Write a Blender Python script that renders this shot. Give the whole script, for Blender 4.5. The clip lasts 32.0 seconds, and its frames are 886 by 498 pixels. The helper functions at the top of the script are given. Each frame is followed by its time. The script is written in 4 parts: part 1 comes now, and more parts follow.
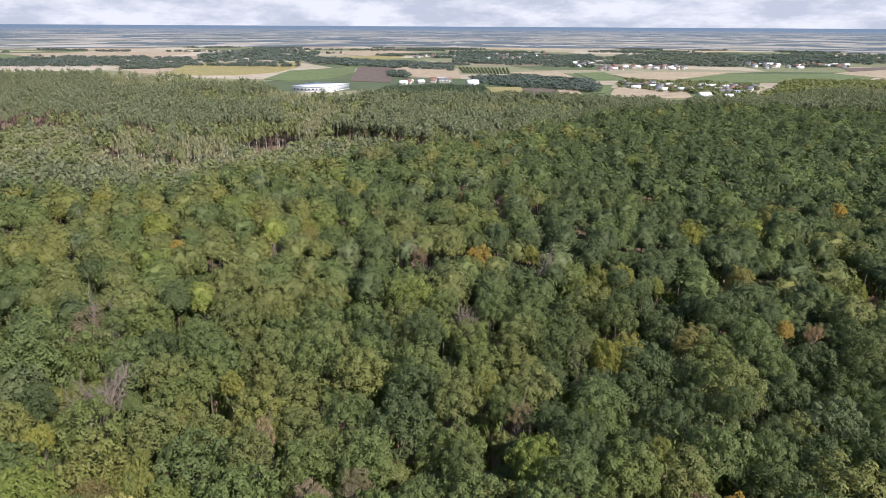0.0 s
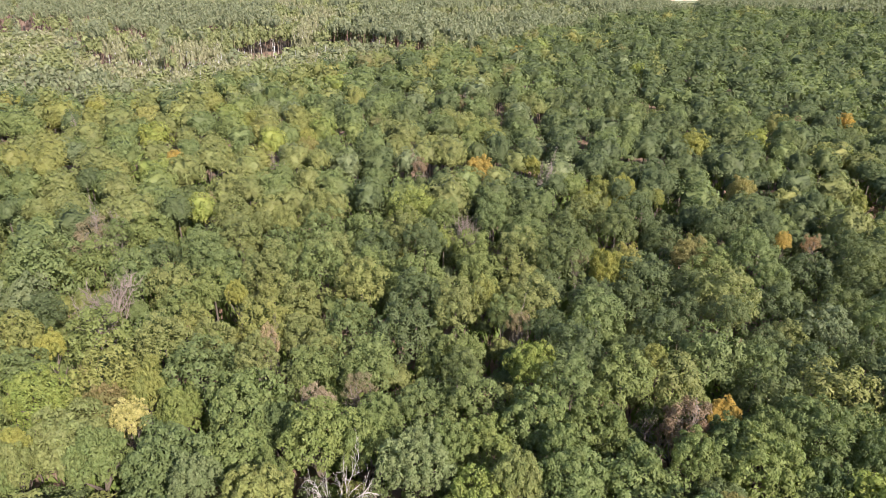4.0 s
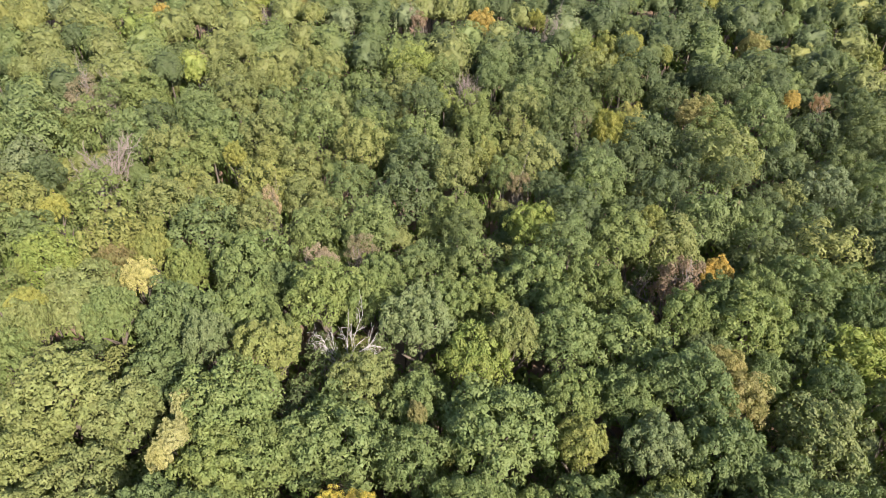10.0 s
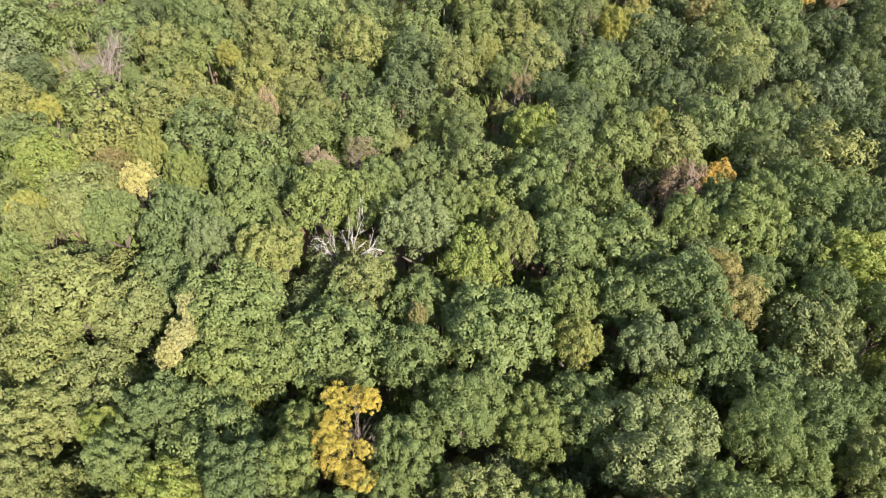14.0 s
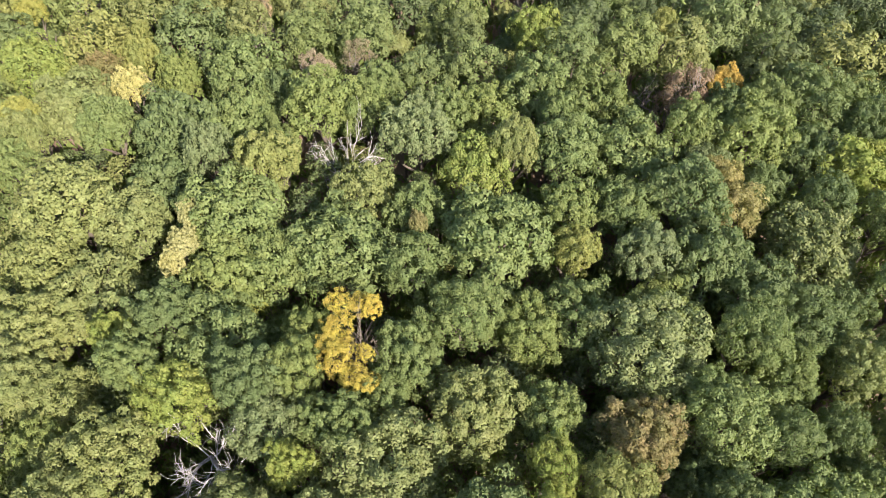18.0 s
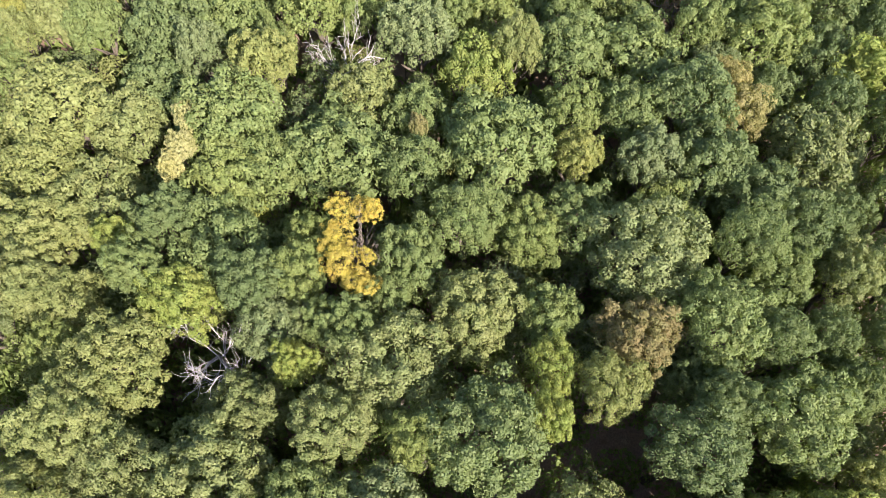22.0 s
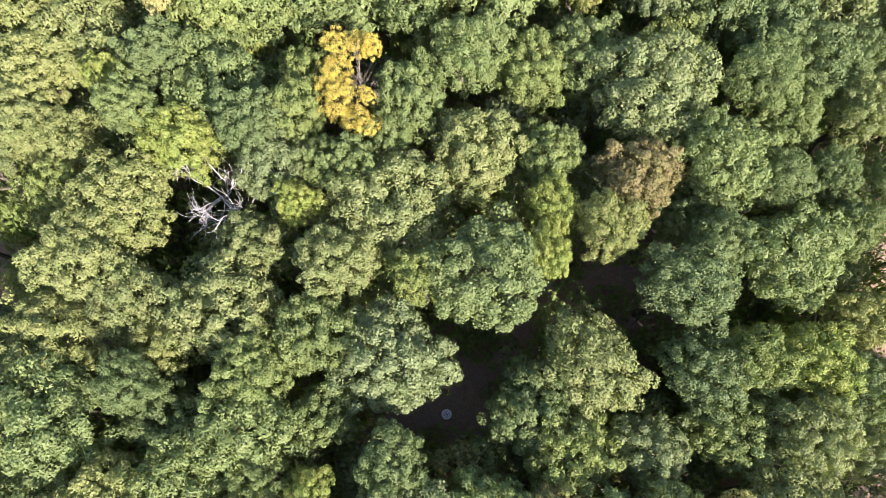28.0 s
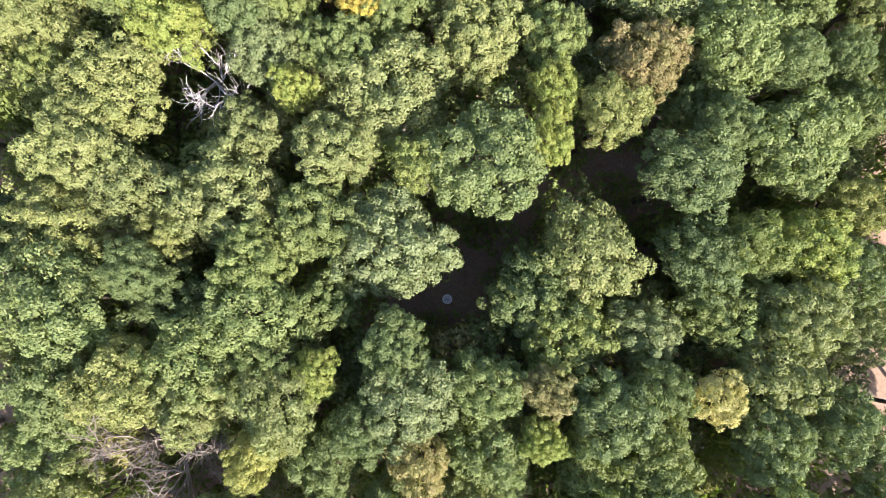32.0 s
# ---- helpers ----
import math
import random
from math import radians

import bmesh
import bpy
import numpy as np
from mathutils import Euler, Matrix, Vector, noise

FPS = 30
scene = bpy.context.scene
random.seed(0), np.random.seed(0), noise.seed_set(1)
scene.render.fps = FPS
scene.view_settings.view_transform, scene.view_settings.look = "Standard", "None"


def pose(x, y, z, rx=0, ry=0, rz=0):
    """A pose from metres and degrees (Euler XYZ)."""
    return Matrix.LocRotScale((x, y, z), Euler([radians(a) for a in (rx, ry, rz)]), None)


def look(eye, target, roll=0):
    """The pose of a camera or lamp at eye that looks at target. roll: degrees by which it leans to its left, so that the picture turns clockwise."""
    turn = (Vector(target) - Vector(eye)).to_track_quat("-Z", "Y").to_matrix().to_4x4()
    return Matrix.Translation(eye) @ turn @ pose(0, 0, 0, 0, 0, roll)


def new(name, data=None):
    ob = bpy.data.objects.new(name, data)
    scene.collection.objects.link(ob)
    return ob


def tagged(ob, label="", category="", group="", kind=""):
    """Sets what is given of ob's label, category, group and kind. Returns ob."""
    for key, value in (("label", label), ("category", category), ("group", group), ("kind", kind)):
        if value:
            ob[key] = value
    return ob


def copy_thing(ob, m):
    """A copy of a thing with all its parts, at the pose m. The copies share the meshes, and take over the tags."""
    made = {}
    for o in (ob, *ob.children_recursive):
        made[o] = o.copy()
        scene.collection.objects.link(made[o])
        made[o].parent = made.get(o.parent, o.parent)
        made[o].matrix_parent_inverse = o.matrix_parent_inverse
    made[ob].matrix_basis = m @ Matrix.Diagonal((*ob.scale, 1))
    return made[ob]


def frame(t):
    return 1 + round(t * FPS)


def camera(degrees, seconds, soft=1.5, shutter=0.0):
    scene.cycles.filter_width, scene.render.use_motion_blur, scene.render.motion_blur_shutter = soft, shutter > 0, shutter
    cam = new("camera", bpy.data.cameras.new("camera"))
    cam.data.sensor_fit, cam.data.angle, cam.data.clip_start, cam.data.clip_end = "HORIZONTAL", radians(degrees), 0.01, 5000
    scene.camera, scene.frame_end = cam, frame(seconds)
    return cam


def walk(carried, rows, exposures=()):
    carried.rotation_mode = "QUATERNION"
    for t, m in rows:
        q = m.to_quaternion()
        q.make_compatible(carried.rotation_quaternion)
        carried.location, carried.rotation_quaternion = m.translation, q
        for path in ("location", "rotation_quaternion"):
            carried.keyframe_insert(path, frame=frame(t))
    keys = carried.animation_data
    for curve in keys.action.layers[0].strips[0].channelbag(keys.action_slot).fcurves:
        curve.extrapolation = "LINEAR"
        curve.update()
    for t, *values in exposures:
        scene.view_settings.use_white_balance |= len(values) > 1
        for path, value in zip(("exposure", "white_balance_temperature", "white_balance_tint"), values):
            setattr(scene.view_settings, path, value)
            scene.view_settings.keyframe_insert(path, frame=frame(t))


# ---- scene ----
# A drone hovers over its landing pad in an oak wood and tips its camera from the horizon down to the pad.
EYE = (0.0, 0.0, 77.0)
cam = camera(66.86, 32.0, soft=0.65)
PATH = [
    # seconds, degrees below the horizon, turn to the right, lean
    (0, 18.35, 0.0, 0.32), (1, 20.27, 0.01, 0.36), (2, 22.18, 0.04, 0.38), (3, 24.09, 0.04, 0.38),
    (3.5, 25.04, 0.03, 0.38), (5.5, 28.88, 0.03, 0.38), (6, 29.85, 0.03, 0.37), (7, 31.81, 0.02, 0.35),
    (8, 33.77, 0.02, 0.32), (9, 35.75, 0.03, 0.31), (10, 37.74, 0.07, 0.31), (11, 39.76, 0.07, 0.31),
    (12, 41.83, 0.07, 0.31), (13, 43.92, 0.08, 0.31), (14, 45.95, 0.10, 0.33), (14.5, 46.94, 0.12, 0.35),
    (16.5, 50.85, 0.14, 0.37), (17, 51.84, 0.16, 0.38), (18, 53.81, 0.20, 0.41), (19, 55.80, 0.22, 0.41),
    (20, 57.80, 0.22, 0.43), (21, 59.85, 0.23, 0.43), (22, 61.96, 0.21, 0.43), (23, 64.11, 0.20, 0.43),
    (24, 66.29, 0.19, 0.42), (25, 68.51, 0.19, 0.41), (25.5, 69.65, 0.19, 0.40), (27.5, 74.31, 0.19, 0.39),
    (28, 75.49, 0.19, 0.37), (29, 77.87, 0.20, 0.35), (30, 80.25, 0.21, 0.32), (31, 82.64, 0.22, 0.30),
    (32, 85.05, 0.23, 0.28)]
walk(cam, [(t, pose(*EYE, 90 - tip, 0, -turn) @ pose(0, 0, 0, 0, 0, lean)) for t, tip, turn, lean in PATH],
     exposures=[(0, 0.62, 6180, 16.0), (1, 0.87, 6230, 18.0), (2, 1.12, 6350, 19.5), (3, 1.29, 6430, 20.3), (6, 1.44, 6570, 16.8), (13, 1.66, 6580, 16.3), (19, 1.79, 6520, 17.2), (25, 2.02, 6360, 19.5), (32, 2.27, 6290, 20.5)])

# ---- daylight ----
SUN_AZ, SUN_EL = 143.0, 37.0            # degrees clockwise from +y, degrees up
world = bpy.data.worlds.new("sky")
scene.world = world
world.use_nodes = True
wn, wl = world.node_tree.nodes, world.node_tree.links
wn.clear()
w_out, w_bg = wn.new("ShaderNodeOutputWorld"), wn.new("ShaderNodeBackground")
w_sky, w_co, w_map = wn.new("ShaderNodeTexSky"), wn.new("ShaderNodeTexCoord"), wn.new("ShaderNodeMapping")
w_noise, w_ramp, w_mix = wn.new("ShaderNodeTexNoise"), wn.new("ShaderNodeValToRGB"), wn.new("ShaderNodeMix")
w_sky.sky_type, w_sky.sun_disc = "NISHITA", False
w_sky.sun_elevation, w_sky.sun_rotation = radians(SUN_EL), radians(SUN_AZ)
w_sky.dust_density, w_sky.air_density, w_sky.ozone_density = 0.8, 1.0, 1.0
w_map.inputs["Scale"].default_value = (7, 7, 24)
w_noise.inputs["Scale"].default_value, w_noise.inputs["Detail"].default_value = 1.0, 7
w_noise.inputs["Roughness"].default_value = 0.62
w_ramp.color_ramp.elements[0].position, w_ramp.color_ramp.elements[0].color = 0.45, (3.45, 3.75, 4.3, 1)     # haze
w_ramp.color_ramp.elements[1].position, w_ramp.color_ramp.elements[1].color = 0.60, (5.3, 5.45, 5.7, 1)     # cloud
w_sep, w_up = wn.new("ShaderNodeSeparateXYZ"), wn.new("ShaderNodeMapRange")
w_up.inputs["From Min"].default_value, w_up.inputs["From Max"].default_value = 0.05, 0.22
w_mix.data_type = "RGBA"
w_bg.inputs["Strength"].default_value = 0.108
wl.new(w_co.outputs["Generated"], w_map.inputs["Vector"])
wl.new(w_co.outputs["Generated"], w_sep.inputs[0])
wl.new(w_sep.outputs["Z"], w_up.inputs["Value"])
wl.new(w_map.outputs["Vector"], w_noise.inputs["Vector"])
wl.new(w_noise.outputs["Fac"], w_ramp.inputs["Fac"])
wl.new(w_up.outputs["Result"], w_mix.inputs["Factor"])
wl.new(w_ramp.outputs["Color"], w_mix.inputs["A"])
wl.new(w_sky.outputs["Color"], w_mix.inputs["B"])
wl.new(w_mix.outputs["Result"], w_bg.inputs["Color"])
wl.new(w_bg.outputs["Background"], w_out.inputs["Surface"])

sun = new("sun", bpy.data.lights.new("sun", "SUN"))
sun.data.energy, sun.data.angle, sun.data.color = 4.6, radians(0.5), (1.0, 0.94, 0.84)
sx, sy = math.sin(radians(SUN_AZ)), math.cos(radians(SUN_AZ))
sun.matrix_world = look((sx * 300 * math.cos(radians(SUN_EL)), sy * 300 * math.cos(radians(SUN_EL)),
                         300 * math.sin(radians(SUN_EL))), (0, 0, 0))


# ---- materials ----
def node_material(name):
    m = bpy.data.materials.new(name)
    m.use_nodes = True
    return m, m.node_tree.nodes, m.node_tree.links, m.node_tree.nodes["Principled BSDF"]


def mix_rgb(nodes, links, fac, a, b, blend="MIX"):
    """A colour mix node; fac, a and b are sockets or values."""
    n = nodes.new("ShaderNodeMix")
    n.data_type, n.blend_type = "RGBA", blend
    for key, v in (("Factor", fac), ("A", a), ("B", b)):
        if isinstance(v, bpy.types.NodeSocket):
            links.new(v, n.inputs[key])
        elif key == "Factor":
            n.inputs[0].default_value = v
        else:
            n.inputs[key].default_value = (*v, 1)
    return n.outputs["Result"]


def ramp(nodes, links, fac, stops):
    n = nodes.new("ShaderNodeValToRGB")
    while len(n.color_ramp.elements) < len(stops):
        n.color_ramp.elements.new(0.5)
    for e, (p, c) in zip(n.color_ramp.elements, stops):
        e.position, e.color = p, (*c, 1)
    links.new(fac, n.inputs["Fac"])
    return n.outputs["Color"]


def noise_fac(nodes, links, scale, detail=4, rough=0.6, stretch=None):
    co = nodes.new("ShaderNodeNewGeometry").outputs["Position"]
    if stretch:
        mp = nodes.new("ShaderNodeMapping")
        mp.inputs["Scale"].default_value = stretch
        links.new(co, mp.inputs["Vector"])
        co = mp.outputs["Vector"]
    n = nodes.new("ShaderNodeTexNoise")
    n.inputs["Scale"].default_value, n.inputs["Detail"].default_value = scale, detail
    n.inputs["Roughness"].default_value = rough
    links.new(co, n.inputs["Vector"])
    return n.outputs["Fac"]


def leaf_material(name, base, spot, rough=0.64, thin=0.30, vary=0.32, patch_size=0.55):
    """Foliage: each leaf its own shade, patches of a second colour, some light let through."""
    m, n, l, b = node_material(name)
    geo, info = n.new("ShaderNodeNewGeometry"), n.new("ShaderNodeObjectInfo")
    patch = ramp(n, l, noise_fac(n, l, patch_size, 3), [(0.38, (0, 0, 0)), (0.62, (1, 1, 1))])
    col = mix_rgb(n, l, patch, base, spot)
    lo, hi = [1 - 0.5 * vary] * 3, [1 + 0.58 * vary] * 3
    per_leaf = ramp(n, l, geo.outputs["Random Per Island"], [(0, lo), (0.75, (1, 1, 1)), (1, hi)])
    col = mix_rgb(n, l, 1.0, col, per_leaf, "MULTIPLY")
    per_tree = ramp(n, l, info.outputs["Random"], [(0, (0.88, 0.90, 0.92)), (0.5, (1, 1, 1)), (1, (1.13, 1.07, 0.92))])
    col = mix_rgb(n, l, 1.0, col, per_tree, "MULTIPLY")
    # shaded gaps between leaves put into the colour as fine dark flecks
    gap_fleck = noise_fac(n, l, 7.0, 2, 0.7)
    col = mix_rgb(n, l, 1.0, col, ramp(n, l, gap_fleck, [(0.32, [1 - 0.53 * vary] * 3), (0.68, [1 + 0.48 * vary] * 3)]), "MULTIPLY")
    l.new(col, b.inputs["Base Color"])
    b.inputs["Roughness"].default_value = rough
    b.inputs["Specular IOR Level"].default_value = 0.26
    tr, mx = n.new("ShaderNodeBsdfTranslucent"), n.new("ShaderNodeMixShader")
    l.new(mix_rgb(n, l, 1.0, col, (1.4, 1.5, 0.6), "MULTIPLY"), tr.inputs["Color"])
    mx.inputs[0].default_value = thin
    l.new(b.outputs[0], mx.inputs[1]), l.new(tr.outputs[0], mx.inputs[2])
    l.new(mx.outputs[0], n["Material Output"].inputs["Surface"])
    return m


LEAF = {
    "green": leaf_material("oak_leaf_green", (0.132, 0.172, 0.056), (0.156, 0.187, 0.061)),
    # this tone is lowered to hold the shade of the right-hand oaks
    "dark": leaf_material("oak_leaf_dark_shaded", (0.104, 0.140, 0.049), (0.122, 0.153, 0.054)),
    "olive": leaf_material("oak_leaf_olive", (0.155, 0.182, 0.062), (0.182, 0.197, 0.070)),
    "lime": leaf_material("leaf_lime", (0.165, 0.210, 0.050), (0.205, 0.228, 0.058)),
    "pale": leaf_material("leaf_pale", (0.138, 0.172, 0.070), (0.160, 0.186, 0.078)),
    "bronze": leaf_material("leaf_bronze", (0.180, 0.165, 0.058), (0.215, 0.165, 0.068)),
    "yellow": leaf_material("leaf_yellow", (0.235, 0.232, 0.062), (0.185, 0.202, 0.058)),
    "gold": leaf_material("leaf_gold", (0.460, 0.385, 0.074), (0.410, 0.310, 0.066), patch_size=0.9),
    "amber": leaf_material("leaf_amber", (0.400, 0.270, 0.065), (0.300, 0.225, 0.060)),
    "russet": leaf_material("leaf_russet", (0.255, 0.165, 0.105), (0.205, 0.150, 0.090)),
    "withered": leaf_material("leaf_withered", (0.320, 0.240, 0.165), (0.250, 0.205, 0.125)),
    "cream": leaf_material("leaf_cream", (0.370, 0.350, 0.155), (0.300, 0.285, 0.110)),
    "ochre": leaf_material("leaf_ochre", (0.230, 0.200, 0.082), (0.190, 0.186, 0.068)),
    "sparse": leaf_material("leaf_sparse", (0.205, 0.185, 0.098), (0.225, 0.175, 0.105)),
    "shrub": leaf_material("shrub_leaf", (0.115, 0.165, 0.045), (0.145, 0.185, 0.052)),
}
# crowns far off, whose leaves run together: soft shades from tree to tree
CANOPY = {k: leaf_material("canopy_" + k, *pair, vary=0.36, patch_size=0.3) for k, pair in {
    # dark is lowered and olive raised to carry each flank's shade and sun
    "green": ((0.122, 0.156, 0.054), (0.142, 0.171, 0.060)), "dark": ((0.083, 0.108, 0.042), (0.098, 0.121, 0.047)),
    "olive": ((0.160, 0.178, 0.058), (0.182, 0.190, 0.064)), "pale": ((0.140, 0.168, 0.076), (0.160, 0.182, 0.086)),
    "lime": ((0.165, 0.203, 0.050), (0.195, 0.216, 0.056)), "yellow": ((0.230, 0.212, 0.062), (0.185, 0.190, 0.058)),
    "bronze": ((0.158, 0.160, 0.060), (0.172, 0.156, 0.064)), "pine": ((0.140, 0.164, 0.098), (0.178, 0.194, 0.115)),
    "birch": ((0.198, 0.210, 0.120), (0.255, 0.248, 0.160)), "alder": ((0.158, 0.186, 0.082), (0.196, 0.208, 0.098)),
    # distant belts: haze is mixed into the leaf colour as extra blue
    "hazy_hedge": ((0.120, 0.150, 0.130), (0.145, 0.170, 0.146)), "crop": ((0.080, 0.110, 0.063), (0.105, 0.130, 0.074))}.items()}


def rough_material(name, stops, scale, rough=0.9, bump=0.3, stretch=None, fine=None):
    """A matt surface in several colours, at two scales, with relief."""
    m, n, l, b = node_material(name)
    col = ramp(n, l, noise_fac(n, l, scale, 6, 0.65, stretch), stops)
    f2 = noise_fac(n, l, (fine or scale * 9), 4, 0.7)
    col = mix_rgb(n, l, 1.0, col, ramp(n, l, f2, [(0.25, (0.62, 0.62, 0.62)), (0.75, (1.3, 1.3, 1.3))]), "MULTIPLY")
    l.new(col, b.inputs["Base Color"])
    b.inputs["Roughness"].default_value = rough
    b.inputs["Specular IOR Level"].default_value = 0.2
    bp = n.new("ShaderNodeBump")
    bp.inputs["Strength"].default_value, bp.inputs["Distance"].default_value = bump, 0.1
    l.new(f2, bp.inputs["Height"]), l.new(bp.outputs[0], b.inputs["Normal"])
    return m


BARK = rough_material("oak_bark", [(0.3, (0.075, 0.060, 0.045)), (0.7, (0.150, 0.125, 0.095))], 1.6, stretch=(3, 3, 0.6))
PINE_BARK = rough_material("pine_bark", [(0.3, (0.130, 0.080, 0.060)), (0.7, (0.230, 0.150, 0.110))], 0.8)
BIRCH_BARK = rough_material("birch_bark", [(0.35, (0.30, 0.28, 0.25)), (0.6, (0.62, 0.60, 0.56))], 1.2)
DEAD_WOOD = rough_material("dead_wood", [(0.3, (0.36, 0.33, 0.30)), (0.7, (0.53, 0.50, 0.45))], 1.5)
GREY_WOOD = rough_material("grey_twigs", [(0.3, (0.19, 0.155, 0.125)), (0.7, (0.30, 0.25, 0.205))], 1.5)
LITTER = rough_material("leaf_litter", [(0.25, (0.118, 0.078, 0.052)), (0.45, (0.225, 0.150, 0.104)),
                                        (0.6, (0.200, 0.142, 0.100)), (0.8, (0.370, 0.280, 0.210))], 0.45, fine=5)


def cell_colours(nodes, links, where, stops, stretch, jitter=0.85):
    """A patchwork of fields: each cell of a stretched Voronoi net takes one colour of the stops."""
    mp, vo, sep = nodes.new("ShaderNodeMapping"), nodes.new("ShaderNodeTexVoronoi"), nodes.new("ShaderNodeSeparateColor")
    mp.inputs["Scale"].default_value = stretch
    vo.voronoi_dimensions, vo.inputs["Scale"].default_value = "2D", 1.0
    vo.inputs["Randomness"].default_value = jitter
    links.new(where, mp.inputs["Vector"]), links.new(mp.outputs["Vector"], vo.inputs["Vector"])
    links.new(vo.outputs["Color"], sep.inputs[0])
    col = ramp(nodes, links, sep.outputs[0], stops)
    return col, sep.outputs[1]


def countryside():
    m, n, l, b = node_material("countryside")
    at = n.new("ShaderNodeNewGeometry").outputs["Position"]
    col, _ = cell_colours(n, l, at, [(0.0, (0.10, 0.125, 0.07)), (0.22, (0.17, 0.19, 0.10)), (0.42, (0.24, 0.235, 0.14)), (0.55, (0.38, 0.325, 0.235)),
                                     (0.78, (0.46, 0.40, 0.31)), (1.0, (0.30, 0.235, 0.18))], (1 / 210, 1 / 150, 0))
    fine = noise_fac(n, l, 0.03, 5, 0.65, (1, 2.2, 1))
    col = mix_rgb(n, l, 1.0, col, ramp(n, l, fine, [(0.3, (0.72, 0.74, 0.74)), (0.7, (1.2, 1.18, 1.15))]), "MULTIPLY")
    l.new(col, b.inputs["Base Color"])
    b.inputs["Roughness"].default_value, b.inputs["Specular IOR Level"].default_value = 0.95, 0.1
    return m


MEADOW = countryside()


# ---- mesh helpers ----
def poly_mesh(name, verts, faces, mats, index=None):
    """A mesh from arrays of corners and faces, all with three or all with four corners."""
    me = bpy.data.meshes.new(name)
    n, k = len(faces), faces.size
    me.vertices.add(len(verts)), me.loops.add(k), me.polygons.add(n)
    me.vertices.foreach_set("co", np.ascontiguousarray(verts, dtype=np.float32).ravel())
    me.loops.foreach_set("vertex_index", np.ascontiguousarray(faces, dtype=np.int32).ravel())
    me.polygons.foreach_set("loop_start", np.arange(0, k, faces.shape[1], dtype=np.int32))
    for m in mats:
        me.materials.append(m)
    if index is not None:
        me.polygons.foreach_set("material_index", np.ascontiguousarray(index, dtype=np.int32))
    me.update(calc_edges=True)
    return me


def join_arrays(pieces):
    """Several (corners, faces) as one."""
    vs, fs, base = [], [], 0
    for v, f in pieces:
        vs.append(v), fs.append(f + base)
        base += len(v)
    return np.concatenate(vs), np.concatenate(fs)


def halved(pair):
    """The same shape in triangles."""
    v, f = pair
    return v, np.concatenate([f[:, [0, 1, 2]], f[:, [0, 2, 3]]])


def tube(points, radii, sides=6):
    pts, rings = np.array(points, float), []
    for i, (p, r) in enumerate(zip(pts, radii)):
        d = pts[min(i + 1, len(pts) - 1)] - pts[max(i - 1, 0)]
        d = d / (np.linalg.norm(d) + 1e-9)
        a = np.cross(d, (0.31, 0.95, 0.05))
        a /= np.linalg.norm(a)
        b = np.cross(d, a)
        ang = np.linspace(0, 2 * math.pi, sides, endpoint=False)
        rings.append(p + r * (np.cos(ang)[:, None] * a + np.sin(ang)[:, None] * b))
    f = [(i * sides + j, i * sides + (j + 1) % sides, (i + 1) * sides + (j + 1) % sides, (i + 1) * sides + j)
         for i in range(len(pts) - 1) for j in range(sides)]
    return np.concatenate(rings), np.array(f)


def cube_sphere(n):
    """A unit ball of four-sided faces."""
    vs, fs = [], []
    g = np.tan(np.linspace(-math.pi / 4, math.pi / 4, n + 1))
    for ax in range(3):
        for s in (-1, 1):
            base = len(vs)
            for u in g:
                for v in g:
                    p = [0, 0, 0]
                    p[ax], p[(ax + 1) % 3], p[(ax + 2) % 3] = s, u * s, v
                    vs.append(p)
            for i in range(n):
                for j in range(n):
                    a = base + i * (n + 1) + j
                    fs.append((a, a + n + 1, a + n + 2, a + 1))
    vs = np.array(vs, float)
    return vs / np.linalg.norm(vs, axis=1)[:, None], np.array(fs)


def leaves(rng, centres, normals, half, lift=0.35, jitter=0.6):
    """Small pointed leaf sprays, one at each centre, facing roughly along its normal."""
    k = len(centres)
    nrm = normals + rng.normal(0, jitter, (k, 3)) + (0, 0, lift)
    nrm /= np.linalg.norm(nrm, axis=1)[:, None] + 1e-9
    a = np.cross(nrm, rng.normal(0, 1, (k, 3)))
    a /= np.linalg.norm(a, axis=1)[:, None] + 1e-9
    b = np.cross(nrm, a)
    s = half * rng.uniform(0.7, 1.35, (k, 1))
    v = np.stack([centres - a * s - b * s * 0.62, centres - a * s * 0.8 + b * s * 0.62, centres + a * s * 1.1], 1)
    return v.reshape(-1, 3), np.arange(k * 3).reshape(-1, 3)


def lumps(rng, clumps, low, ragged, fill, swell=1.5):
    """An uneven heap of leafy clumps making a broad crown of radius 1: directions, centres and radii."""
    i = np.arange(clumps) + 0.5
    z = 1 - (1 - low) * i / clumps
    ang = i * 2.39996 + rng.uniform(0, 6.28)
    r = np.sqrt(np.clip(1 - z * z, 0, 1))
    d = np.stack([r * np.cos(ang), r * np.sin(ang), z], 1) + rng.normal(0, 0.09, (clumps, 3))
    d /= np.linalg.norm(d, axis=1)[:, None]
    az = np.arctan2(d[:, 1], d[:, 0])
    lobes = 1 + 0.13 * np.sin(3 * az + rng.uniform(0, 6)) + 0.08 * np.sin(5 * az + rng.uniform(0, 6))
    reach = (fill + rng.uniform(-ragged, ragged, clumps)) * lobes
    return d, d * reach[:, None], rng.uniform(0.8, 1.25, clumps) * swell / math.sqrt(clumps)


def lump_reach(u, centres, radii, least):
    """How far the heap of clumps reaches along each direction u."""
    b = u @ centres.T
    disc = b * b - (centres ** 2).sum(1)[None] + (radii ** 2)[None]
    far = np.where(disc > 0, b + np.sqrt(np.maximum(disc, 0)), 0)
    return np.maximum(far.max(1), least)


